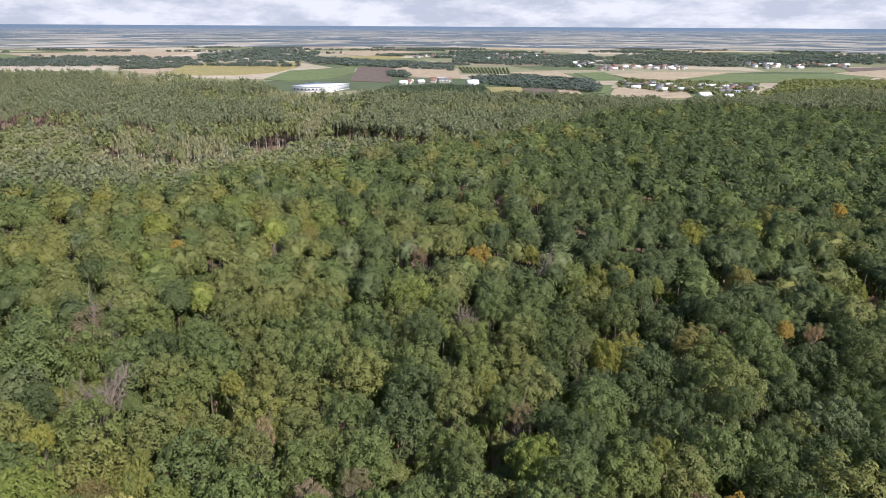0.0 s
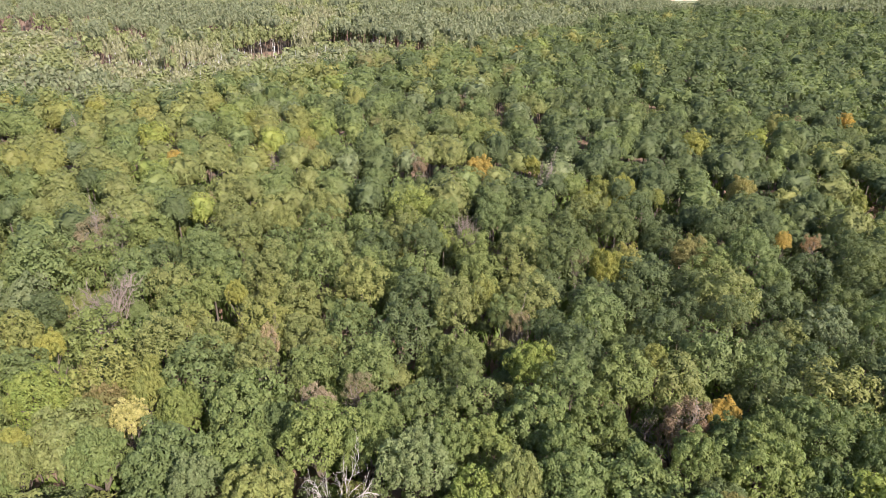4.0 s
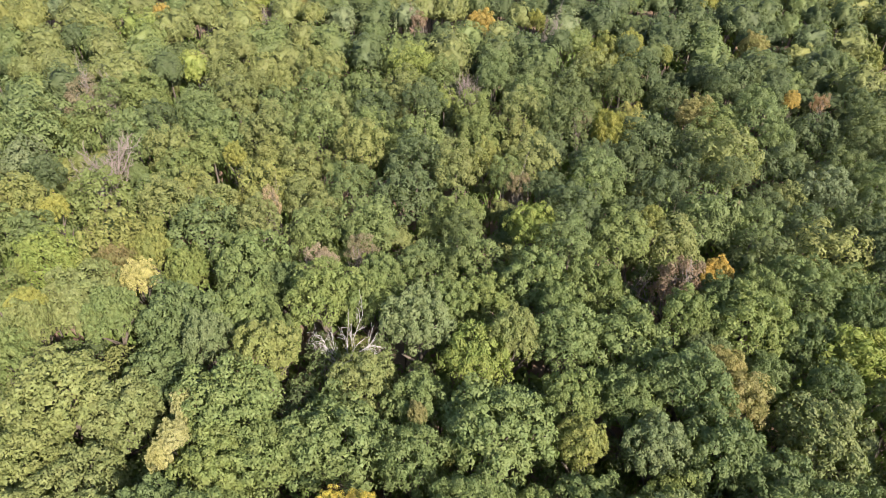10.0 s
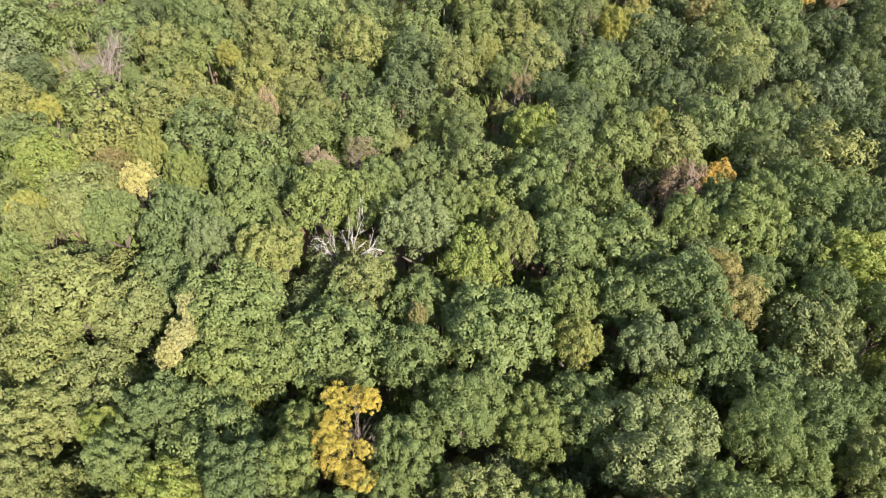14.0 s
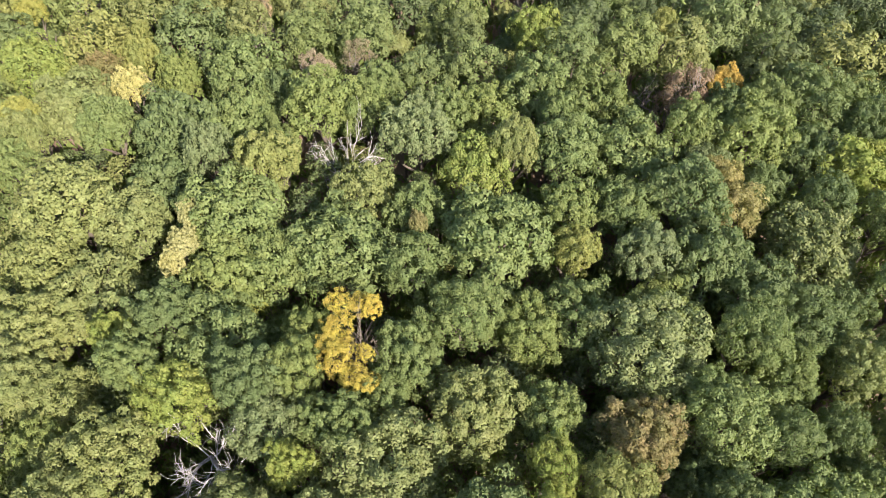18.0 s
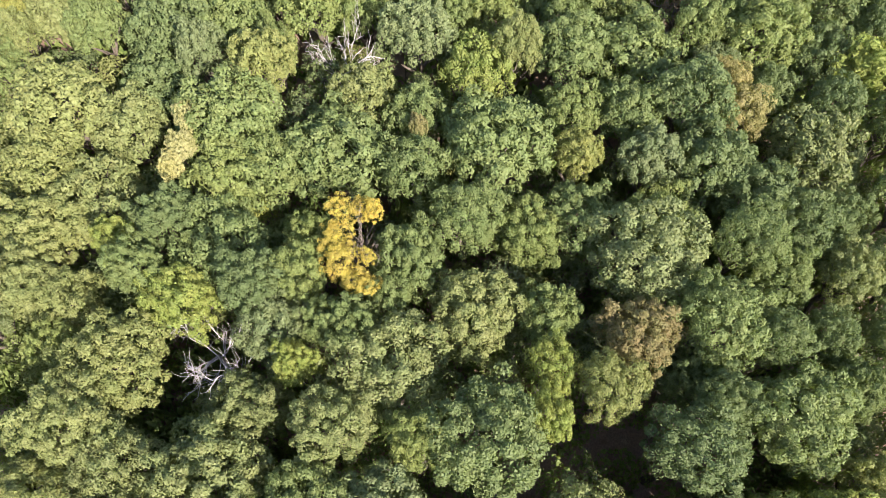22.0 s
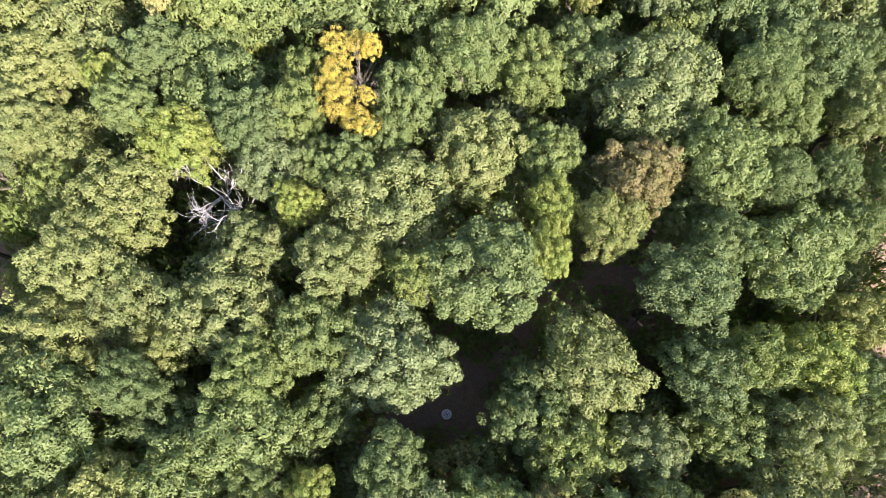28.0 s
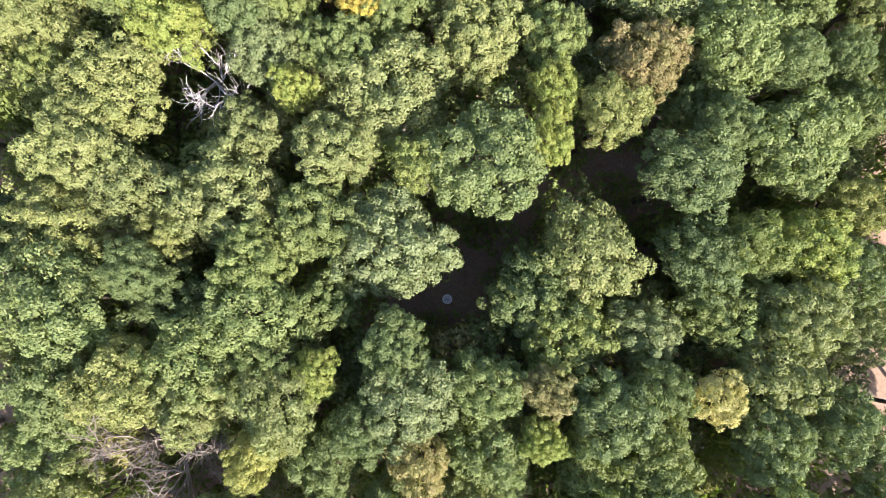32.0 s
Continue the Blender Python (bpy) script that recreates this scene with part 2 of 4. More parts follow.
def crown_arrays(rng, clumps, per_clump, half, core=0, squash=0.9, low=-0.35, ragged=0.12, fill=0.80, wild=0.45, inner=0.72, depth=0.25, swell=1.55):
    """A crown of single leaf sprays that lie on its heap of rounded clumps, with a second, looser layer of sprays inside.
    core: the fineness of a closed mass of foliage under them, for crowns far off."""
    d, cc, rc = lumps(rng, clumps, low, ragged, fill, swell)
    who = np.repeat(np.arange(clumps), per_clump)
    n = rng.normal(0, 1, (len(who), 3))
    n = n / np.linalg.norm(n, axis=1)[:, None] + d[who] * 0.6 + (0, 0, 0.35)
    n /= np.linalg.norm(n, axis=1)[:, None]
    pos = cc[who] + n * (rc[who] * rng.uniform(inner, 1.08, len(who)))[:, None]
    gap = np.linalg.norm(pos[:, None, :] - cc[None], axis=2) / rc[None]
    out = gap.min(1) > inner - 0.04
    pos, n = pos[out], n[out]
    pieces = [leaves(rng, pos * (1, 1, squash), n, half, 0.2, wild)]
    if depth:
        u = rng.normal(0, 1, (int(clumps * per_clump * depth), 3))
        u /= np.linalg.norm(u, axis=1)[:, None]
        u = u[u[:, 2] > low]
        deep = u * (lump_reach(u, cc, rc, fill * 0.7) * rng.uniform(0.5, 0.86, len(u)))[:, None]
        pieces.append(leaves(rng, deep * (1, 1, squash), u, half * 1.5, 0.2, 0.7))
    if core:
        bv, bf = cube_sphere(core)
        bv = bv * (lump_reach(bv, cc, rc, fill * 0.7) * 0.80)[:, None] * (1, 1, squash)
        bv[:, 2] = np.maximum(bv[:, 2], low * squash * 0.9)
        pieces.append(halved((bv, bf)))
    return join_arrays(pieces)


def stand(template, xs, ys, zs, rad, tall, turn):
    """Copies of one (corners, faces), each moved, turned and sized, as one pair of arrays."""
    v, f = template
    c, s = np.cos(turn)[:, None], np.sin(turn)[:, None]
    x = (v[None, :, 0] * c - v[None, :, 1] * s) * rad[:, None] + xs[:, None]
    y = (v[None, :, 0] * s + v[None, :, 1] * c) * rad[:, None] + ys[:, None]
    z = v[None, :, 2] * tall[:, None] + zs[:, None]
    k = len(xs)
    return np.stack([x, y, z], 2).reshape(-1, 3), (f[None] + (np.arange(k) * len(v))[:, None, None]).reshape(-1, f.shape[1])


def part(name, mesh, parent, label=""):
    ob = new(name, mesh)
    ob.parent = parent
    return tagged(ob, label=label)


def box_arrays(x0, y0, z0, x1, y1, z1):
    v = np.array([(x, y, z) for z in (z0, z1) for x, y in ((x0, y0), (x1, y0), (x1, y1), (x0, y1))], float)
    return v, np.array([(3, 2, 1, 0), (4, 5, 6, 7), (0, 1, 5, 4), (1, 2, 6, 5), (2, 3, 7, 6), (3, 0, 4, 7)])


# ---- ground ----
def land(r):
    """The height of the land at a distance: flat, then rising a little far off."""
    return np.interp(r, [0, 2700, 4900], [0, 0, 20])


def ground_sheet():
    radii = [0, 15, 40, 80, 150, 300, 600, 900, 1200, 1500, 1800, 2100, 2400, 2600, 3000, 3400, 3800, 4200, 4600, 4900]
    m = 96
    a = np.linspace(0, 2 * math.pi, m, endpoint=False)
    v = np.concatenate([np.stack([np.sin(a) * r, np.cos(a) * r, np.full(m, land(r))], 1) for r in radii])
    f = np.array([(i * m + j, (i + 1) * m + j, (i + 1) * m + (j + 1) % m, i * m + (j + 1) % m)
                  for i in range(len(radii) - 1) for j in range(m)])
    me = poly_mesh("ground", v, f, [MEADOW])
    return tagged(new("ground", me), "rolling farmland of pale stubble, grass and dark hedges", "ground", kind="structure")


ground_sheet()
AZ_OAK = [-60, -34, -28.7, -22.6, -14.6, -7, -1.2, 3.1, 10.2, 14.6, 23, 32.7, 60]
D_OAK = [300, 303, 287, 291, 307, 328, 355, 371, 455, 520, 600, 620, 620]
AZ_EDGE = [-60, -32.7, -25.6, -17.5, -12.8, -7.8, 2.1, 10, 14.6, 24.6, 28.7, 32.7, 60]
D_EDGE = [1100, 1104, 1019, 851, 676, 635, 647, 628, 602, 638, 766, 900, 900]


def forest_floor():
    az = np.radians(np.linspace(-60, 60, 61))
    edge = np.interp(np.degrees(az), AZ_EDGE, D_EDGE) + 4
    rows = [0.0, 0.02, 0.06, 0.15, 0.3, 0.6, 1.0]
    back = np.array([0.0, -60.0])
    v = np.concatenate([np.stack([back[0] + (np.sin(az) * edge - back[0]) * k, back[1] + (np.cos(az) * edge - back[1]) * k,
                                  np.full(61, 0.06)], 1) for k in rows])
    f = np.array([(i * 61 + j, i * 61 + j + 1, (i + 1) * 61 + j + 1, (i + 1) * 61 + j) for i in range(len(rows) - 1) for j in range(60)])
    me = poly_mesh("forest_floor", v, f[:, ::-1], [LITTER])
    return tagged(new("forest_floor", me), "brown forest floor of fallen oak leaves in shade", "forest floor", kind="structure")


forest_floor()

# ---- trees that stand out: x, y, crown radius ----
DEAD = [
    (-22.5, 22.2, 3.4), (-12.9, 60.1, 2.8)]
LIME = [
    (8.7, -11.6, 2.2), (-11.1, -5.8, 2.2), (33.3, 5.3, 3.8), (9.7, 15.3, 2.4), (-13.7, 20.1, 2.3), (10.4,
    20.3, 2.6), (-25.8, 26.5, 3.7), (-33.3, 32.7, 2.3), (51.4, 56.2, 4.5), (4.3, 57.3, 4.3), (-56.6, 75.7,
    4.7), (13.8, 84, 3.7), (86.1, 301.4, 5.1)]
BARE = [
    (-24.8, -13.4, 5.2), (-58.4, 100.4, 4.8), (-71.8, 129.7, 2.9), (4.8, 134.5, 3), (27.1, 164.5, 2.9),
    (-44.9, 173.2, 1.7), (-115, 205.1, 1.8)]
CREAM = [
    (24.2, -8, 2.4), (-28.4, 47.8, 1.6), (-28.7, 44.6, 1.7), (-29.1, 41.6, 1.5), (-41.5, 70.5, 2.3)]
OCHRE = [
    (-2.1, -13.8, 3.2), (9.3, -7.2, 2.6), (-2.7, 47.2, 1.2), (34.2, 50.8, 3.4), (33.4, 54.2, 2.7), (50.3,
    122.2, 3.3), (74.4, 157, 3.2), (-39.5, 191.4, 3), (16.3, 352, 3.7)]
YELLOW = [
    (-16.5, -13.1, 2.7), (14.9, 43.9, 2.7), (-54, 64.4, 2), (-42.5, 78.3, 2.8), (-43.3, 82, 1.2), (32.2,
    84.3, 2.2), (-60.7, 86.7, 2.1), (-36.3, 103.1, 2.1), (7.6, 105.4, 3.5), (32.1, 116.2, 3.5), (98.6, 148.8,
    2.7), (34.1, 149.6, 2.7), (51.1, 149.9, 2), (39.7, 156.5, 4.2), (45.3, 159.3, 3.6), (24.2, 174.4, 2.5),
    (75.7, 196.4, 4.3), (15.4, 199.5, 3.7), (-42.1, 200.2, 3.5), (-64.1, 219.9, 2.9), (-121.9, 232.5, 3),
    (-107.6, 234.5, 2.8), (-150.2, 237.7, 2.1)]
AMBER = [
    (38.5, 72.3, 2.1), (70.9, 126.8, 1.8), (9.9, 173.2, 3.9), (-74.4, 178.5, 2.1), (134.2, 220.4, 2.9),
    (38.4, 349.2, 4.4)]
WITHERED = [
    (-17.4, 74.8, 2.3), (-27.5, 88.4, 2.2)]
RUSSET = [
    (32.4, 70.5, 4), (76.3, 125.6, 2), (-6.6, 173.4, 2.5), (116.8, 218.6, 1.9), (8.2, 239.6, 3.9)]
SPARSE = [
    (-12.1, 77.3, 2), (12.7, 94.4, 2), (26.7, 117.2, 1.6), (-75.2, 129.6, 4.3), (-55.9, 147.2, 1.9)]
OLIVE = [
    (-22.5, -8.7, 3.2), (-14.6, -8.7, 3.5), (-28.1, -6.8, 3.7), (30.3, -6.2, 4), (32, -0.8, 3.5), (13.3, 5,
    4.4), (-35.3, 7.3, 4.3), (38.6, 9.4, 2.8), (-20.1, 9.8, 4.8), (-29.3, 10.9, 3.8), (-9.9, 14, 3.3), (-33.1,
    14.5, 3.9), (-18.2, 16.4, 3.3), (15.5, 17.7, 2.8), (-4.9, 19.8, 4.9), (-30.8, 20.3, 4.4), (3.4, 25.7,
    4.4), (-37.8, 26.7, 3.4), (-41.4, 28.3, 3.3), (42.2, 30.5, 3.1), (-41.7, 34.6, 4.3), (-37.5, 39.4, 4.7),
    (-43.4, 42.2, 3.6), (42.5, 45.5, 4.9), (-36.2, 48.9, 4), (-43.2, 49.6, 5.3), (8.9, 58.8, 2.8), (57, 77.8,
    5.6), (-48.9, 68.8, 5.2), (-49.6, 80.8, 4.7)]
OLIVE_TWO = [
    (34.7, 81.5, 4.9), (49.7, 102.9, 5.4), (-49.1, 107.9, 4.6), (-33.6, 116.6, 5.3), (16, 121.8, 5), (-7.6,
    134.4, 4.7), (89.7, 135.5, 4.8), (94.5, 308.3, 5.2)]
GREEN = [
    (13.2, -14, 3), (4.3, -13.1, 3.5), (-35.7, -12.6, 3.7), (3.8, -7.2, 3.2), (-22.2, -4.8, 4), (-15.7, -4.1,
    2.5), (11.4, -2.5, 3.8), (26, -0.8, 3.5), (-17.3, -0.8, 4.3), (-34.4, 0.2, 5), (-10.8, 0.7, 2.8), (-16.9,
    4.2, 3), (28.2, 5.3, 3), (-2.2, 13, 2.3), (32.2, 15.1, 4.4), (-37.6, 22.4, 2.6), (26.3, 23.6, 3.9),
    (-11.6, 24.2, 2.2), (-8.6, 23.4, 2.4), (10.5, 25.2, 2.9), (24.9, 26.3, 2.4), (-14.2, 29, 2.8), (34.7,
    29.9, 3.4), (-3.3, 31.6, 3.4), (31.3, 33, 3.1), (-23.1, 33.4, 4.9), (-14, 34.1, 2.6), (9.1, 34.9, 3.5)]
GREEN_TWO = [
    (2.7, 35.9, 3.5), (14.4, 36.9, 3.8), (23.8, 37.7, 3.8), (-24.2, 42.3, 4.5), (-3.2, 42.4, 3.3), (-19, 43.8,
    4.2), (-11.8, 45.2, 5.5), (5.9, 45.3, 5.5), (-23.8, 48.9, 5), (14.7, 49.9, 3.4), (21.6, 50, 3.4), (-2.8,
    50.6, 3.4), (15.2, 58.8, 3.9), (23.8, 59.8, 5.6), (39.2, 61.9, 4.3), (-25.9, 65.7, 4.4), (-15.7, 66.8,
    4.4), (-9.8, 66.9, 3.3), (5.8, 68.1, 3.7), (12.8, 71.5, 4.6), (-27.5, 74.7, 5.1), (-3, 76.1, 3.5), (4.5,
    77.4, 4.4), (26.4, 80.1, 4.4), (-36.2, 82.2, 4.9), (-19.9, 82.3, 4.1), (-10.9, 82.4, 4.1), (-56.1, 92.2,
    5)]
GREEN_THREE = [
    (-47.8, 94.8, 3.7), (25.8, 95.4, 4.7), (-15.5, 96.8, 4.2), (-41.5, 105.9, 4), (-75.2, 111.8, 6.2), (-4.6,
    112.5, 5.2), (-23.7, 114.5, 5.3), (-14.2, 114.6, 4.8), (7, 117, 4.3), (60.8, 117.6, 4.8), (-47.6, 121.1,
    4.4), (-63.1, 131.1, 5.2), (-26.5, 134.2, 5.3), (-17.3, 137.1, 5.4)]
PALE = [
    (-2.9, -8, 4), (18.4, -2.3, 3.3), (38.5, -2.3, 2.8), (-4.7, 5.8, 4.8), (-16.3, 24.1, 3.6), (20.8, 31.7,
    5.4), (-3, 61.7, 3.9), (63.6, 94, 4.2)]
DARK = [
    (-11, -14.1, 3.2), (18.6, -13.6, 3.7), (29, -11.6, 3.5), (-7.1, -10.7, 2.7), (35.5, -10.6, 3.2), (14.7,
    -9.2, 3.7), (-34.5, -7.3, 3.7), (19.3, -7.2, 2.7), (-4.2, -3.3, 2.8), (-24.8, 0.2, 3.3), (8.4, 1.2, 3.8),
    (-27, 3.2, 2.5), (37.8, 3.3, 3), (23.6, 4.3, 3.3), (-11.4, 7.8, 3.8), (22.3, 12, 3.8), (3.9, 13, 4.9),
    (25.6, 16.4, 2.6), (39.1, 18.3, 2.8), (31.5, 22, 2.6), (37.8, 23.6, 2.6), (-18.5, 27.8, 3.1), (-28.6,
    35.4, 2.9), (38.1, 35.7, 3.5), (43.1, 37.1, 2.9), (34.1, 39.1, 3.8), (29.4, 43.3, 4.2), (28.6, 50.8, 4.1)]
DARK_TWO = [
    (46.5, 60, 3.5), (-34.2, 63.5, 4.7), (37.2, 66.6, 3), (49.6, 69.5, 4.5), (-22.3, 71.2, 3), (21.2, 71.5,
    4.2), (47.5, 77.7, 4.8), (56.5, 85.7, 4.6), (-6.8, 93.4, 5.1), (37.1, 95.5, 4.2), (60.3, 104.9, 5), (38.3,
    112.9, 5.2), (23.1, 117.2, 4.8)]
BRONZE = [
    (18.5, 22.5, 3.4)]
GLADES = [
    (1, 0.8, 2.9), (3.6, 5.5, 3.5), (14.5, 12.5, 4.1), (18.1, 15.5, 3), (8.6, 9.3, 2.3), (-29.2, 17.9, 3.6),
    (-43.9, 16.7, 3.5), (40.6, 29, 2.4), (20.8, 8.4, 2.6), (-31.7, 6.6, 1.8), (42.4, -5.5, 1.7), (10, -17.3,
    2.3), (-1.4, 27.7, 1.2), (-2.4, 27.9, 1.6), (-38.1, 48.2, 1.7), (40.0, 28.3, 2.3), (32.5, 11.6, 2.0), (25.6, 7.9, 2.0), (34.9, 20.6, 1.6), (-30.1, 6.4, 2.0), (-7.9, 0.3, 2.2)]

KINDS = {
    "green": [GREEN, GREEN_TWO, GREEN_THREE], "dark": [DARK, DARK_TWO], "olive": [OLIVE, OLIVE_TWO], "lime": [LIME],
    "pale": [PALE], "bronze": [BRONZE], "yellow": [YELLOW], "amber": [AMBER], "russet": [RUSSET], "withered": [WITHERED],
    "cream": [CREAM], "ochre": [OCHRE], "sparse": [SPARSE], "bare": [BARE], "dead": [DEAD]}
LABELS = {
    "green": "oak tree with a dense mid-green leafy crown", "dark": "oak tree with a dark bluish-green leafy crown",
    "olive": "oak tree with an olive crown lit by the sun", "lime": "tree with a bright lime-green leafy crown",
    "pale": "tree with a pale greyish-green leafy crown", "bronze": "oak tree with a crown turning bronze brown",
    "yellow": "tree with a crown turning yellow-green in autumn",
    "amber": "tree with dull amber-orange autumn leaves",
    "russet": "tree with a withered russet-brown leafy crown", "withered": "dying tree with pinkish-brown withered leaves",
    "cream": "tree with a pale cream-yellow autumn crown", "ochre": "tree with ochre and brown autumn leaves",
    "sparse": "half-bare tree with thin brown leaves", "bare": "leafless tree with a fan of grey twigs",
    "dead": "dead tree with bleached forking branches"}

rng = np.random.default_rng(7)
placed = [(x, y, r, k) for k, lists in KINDS.items() for lst in lists for x, y, r in lst]


def fill_oaks():
    """Oaks between the placed ones, closing the canopy over the oak wood but for its glades."""
    grid = {}

    def put(x, y, r):
        grid.setdefault((int(x // 12), int(y // 12)), []).append((x, y, r))

    for x, y, r, k in placed:
        put(x, y, r * (1.0 if k in ("green", "dark", "olive", "pale") else 0.85 if k in ("bare", "dead") and r > 3 else 0.62 if k in ("bare", "dead") else 0.88))
    for gx, gy in ((-8.8, 35.4), (-10.2, 32.4), (-8.8, 29.2), (-7.6, 32.4)):
        put(gx, gy, 1.9)
    made = []
    for rmin, rmax, tries in ((3.2, 4.4, 900), (2.5, 3.3, 900)):        # round the pad and behind it
        for _ in range(tries):
            x, y, r = rng.uniform(-62, 62), rng.uniform(-44, 40), rng.uniform(rmin, rmax)
            if any(math.hypot(x - gx, y - gy) < gr + 0.5 * r for gx, gy, gr in GLADES):
                continue
            i, j = int(x // 12), int(y // 12)
            if any(math.hypot(x - ox, y - oy) < 0.80 * (r + orr) for di in (-1, 0, 1) for dj in (-1, 0, 1)
                   for ox, oy, orr in grid.get((i + di, j + dj), ())):
                continue
            put(x, y, r)
            made.append((x, y, r))
    for step, (tries, rmin, rmax, tight) in enumerate(((9000, 3.4, 4.6, 0.80), (12000, 2.6, 3.3, 0.79), (9000, 1.4, 2.2, 0.72))):
        for _ in range(tries):
            az, d = radians(rng.uniform(-46, 46)), (220 if step == 2 else 640) * math.sqrt(rng.uniform(0.0, 1.0))
            x, y = d * math.sin(az) * 1.0, d * math.cos(az) - 50
            dist, a = math.hypot(x, y), math.degrees(math.atan2(x, y))
            if abs(x) > 52 + 0.69 * max(y, 0):
                continue
            if y > 0 and dist > np.interp(a, AZ_OAK, D_OAK):
                continue
            if step == 2 and y > 160:
                continue
            r = rng.uniform(rmin, rmax) * (1.0 + 0.16 * min(max(y - 70, 0) / 60, 1))
            if any(math.hypot(x - gx, y - gy) < gr + 0.5 * r for gx, gy, gr in GLADES):
                continue
            i, j = int(x // 12), int(y // 12)
            if any(math.hypot(x - ox, y - oy) < tight * (r + orr) for di in (-1, 0, 1) for dj in (-1, 0, 1)
                   for ox, oy, orr in grid.get((i + di, j + dj), ())):
                continue
            put(x, y, r)
            made.append((x, y, r))
    return made


filler = fill_oaks()
TONES = ["green", "dark", "olive", "pale", "lime", "yellow", "bronze"]
trees = list(placed)
for x, y, r in filler:
    side = math.degrees(math.atan2(x, max(y, 30)))              # sun and shade put into the tone mix: olive left, dark right
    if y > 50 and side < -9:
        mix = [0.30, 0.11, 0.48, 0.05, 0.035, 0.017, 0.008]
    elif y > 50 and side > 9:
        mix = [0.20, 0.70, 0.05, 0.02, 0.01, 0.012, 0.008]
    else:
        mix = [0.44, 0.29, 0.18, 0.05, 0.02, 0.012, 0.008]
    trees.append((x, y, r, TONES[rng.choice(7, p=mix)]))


# ---- oak trees near the camera: each a thing with trunk, limbs and crown ----
def trunk_arrays(seed):
    g = np.random.default_rng(seed)
    bend = g.normal(0, 0.03, (5, 2)).cumsum(0)
    pts = [(bend[i, 0], bend[i, 1], z) for i, z in enumerate((0, 0.12, 0.35, 0.55, 0.72))]
    return tube(pts, (0.026, 0.018, 0.015, 0.012, 0.007), 8)


def limb_arrays(seed):
    """One rising limb along +x, of reach 1, with two side branches."""
    g = np.random.default_rng(seed)
    k = np.array((0, 0.3, 0.65, 1.0))
    pts = np.stack([k, g.normal(0, 0.07, 4) * k, 0.26 * k ** 0.8], 1)
    pieces = [tube(pts, (0.035, 0.026, 0.016, 0.005), 6)]
    for side in (-1, 1):
        q = pts[1] + np.stack([k * 0.4, side * k * 0.35, 0.10 * k], 1)
        pieces.append(tube(q, (0.018, 0.013, 0.009, 0.003), 5))
    return join_arrays(pieces)


VARIANTS = 12
near_crowns = [crown_arrays(np.random.default_rng(100 + i), 104 + i % 4 * 14, 112, 0.0245, ragged=0.15) for i in range(VARIANTS)]
next_crowns = [crown_arrays(np.random.default_rng(120 + i), 84 + i % 4 * 10, 84, 0.032) for i in range(VARIANTS)]
thin_crowns = [crown_arrays(np.random.default_rng(140 + i), 40, 100, 0.034, ragged=0.30, fill=0.70, depth=0, inner=0.5, wild=0.7, swell=1.4) for i in range(3)]
near_trunks = [trunk_arrays(200 + i) for i in range(4)]
near_limbs = [limb_arrays(220 + i) for i in range(4)]
trunk_meshes = [poly_mesh("trunk", *t, [BARK]) for t in near_trunks]
limb_meshes = [poly_mesh("limb", *t, [BARK]) for t in near_limbs]
crown_meshes = [poly_mesh("crown", *c, [LEAF["green"]]) for c in near_crowns + next_crowns + thin_crowns]


def branch_arrays(seed, spread, fine):
    """The bare wood of a leafless tree of height 1: its stem, then each branch with its twigs."""
    g = np.random.default_rng(seed)
    out = [tube([(0, 0, 0), (0.01, 0, 0.25), (0.0, 0.01, 0.5)], (0.022, 0.017, 0.013), 7)]

    def grow(pieces, p, d, length, rad, depth):
        pts, q, dd = [p], np.array(p), np.array(d)
        for _ in range(3):
            dd = dd + g.normal(0, 0.22, 3) * (1, 1, 0.6)
            dd /= np.linalg.norm(dd)
            q = q + dd * length / 3
            pts.append(q)
        pieces.append(tube(pts, (rad, rad * 0.8, rad * 0.62, rad * 0.4), 5 if depth < 2 else 3))
        if depth < fine:
            for k in range(4 if depth else 3):
                nd = dd + g.normal(0, 0.55, 3)
                nd[2] += 0.12
                nd /= np.linalg.norm(nd)
                grow(pieces, pts[1 + k % 3], nd, length * g.uniform(0.5, 0.75), rad * 0.66, depth + 1)

    for i in range(7):
        a = i * 2.4 + g.uniform(-0.4, 0.4)
        pieces = []
        grow(pieces, np.array((0, 0, g.uniform(0.36, 0.5))), np.array((spread * math.cos(a), spread * math.sin(a), g.uniform(0.5, 1.0))),
             g.uniform(0.24, 0.36), 0.0085 if spread < 1 else 0.0065, 0)
        out.append(join_arrays(pieces))
    return out


bare_meshes = {(k, i): [poly_mesh("branch", *v, [GREY_WOOD if k == "bare" else DEAD_WOOD]) for v in branch_arrays(300 + i + 10 * (k == "dead"), sp, dp)]
               for k, sp, dp in (("bare", 0.85, 4), ("dead", 2.2, 3)) for i in range(2)}


def tree_height(r, set_down):
    """Small trees between the placed crowns stay below the canopy."""
    return 18.7 + 0.5 * r + rng.uniform(-2.2, 2.2) if set_down or r > 2.45 else 7.5 + 3.3 * r + rng.uniform(-1.5, 1.5)


singles = ("yellow", "amber", "russet", "withered", "cream", "ochre", "sparse", "bare", "dead", "lime")
thin = ("sparse", "russet", "withered")


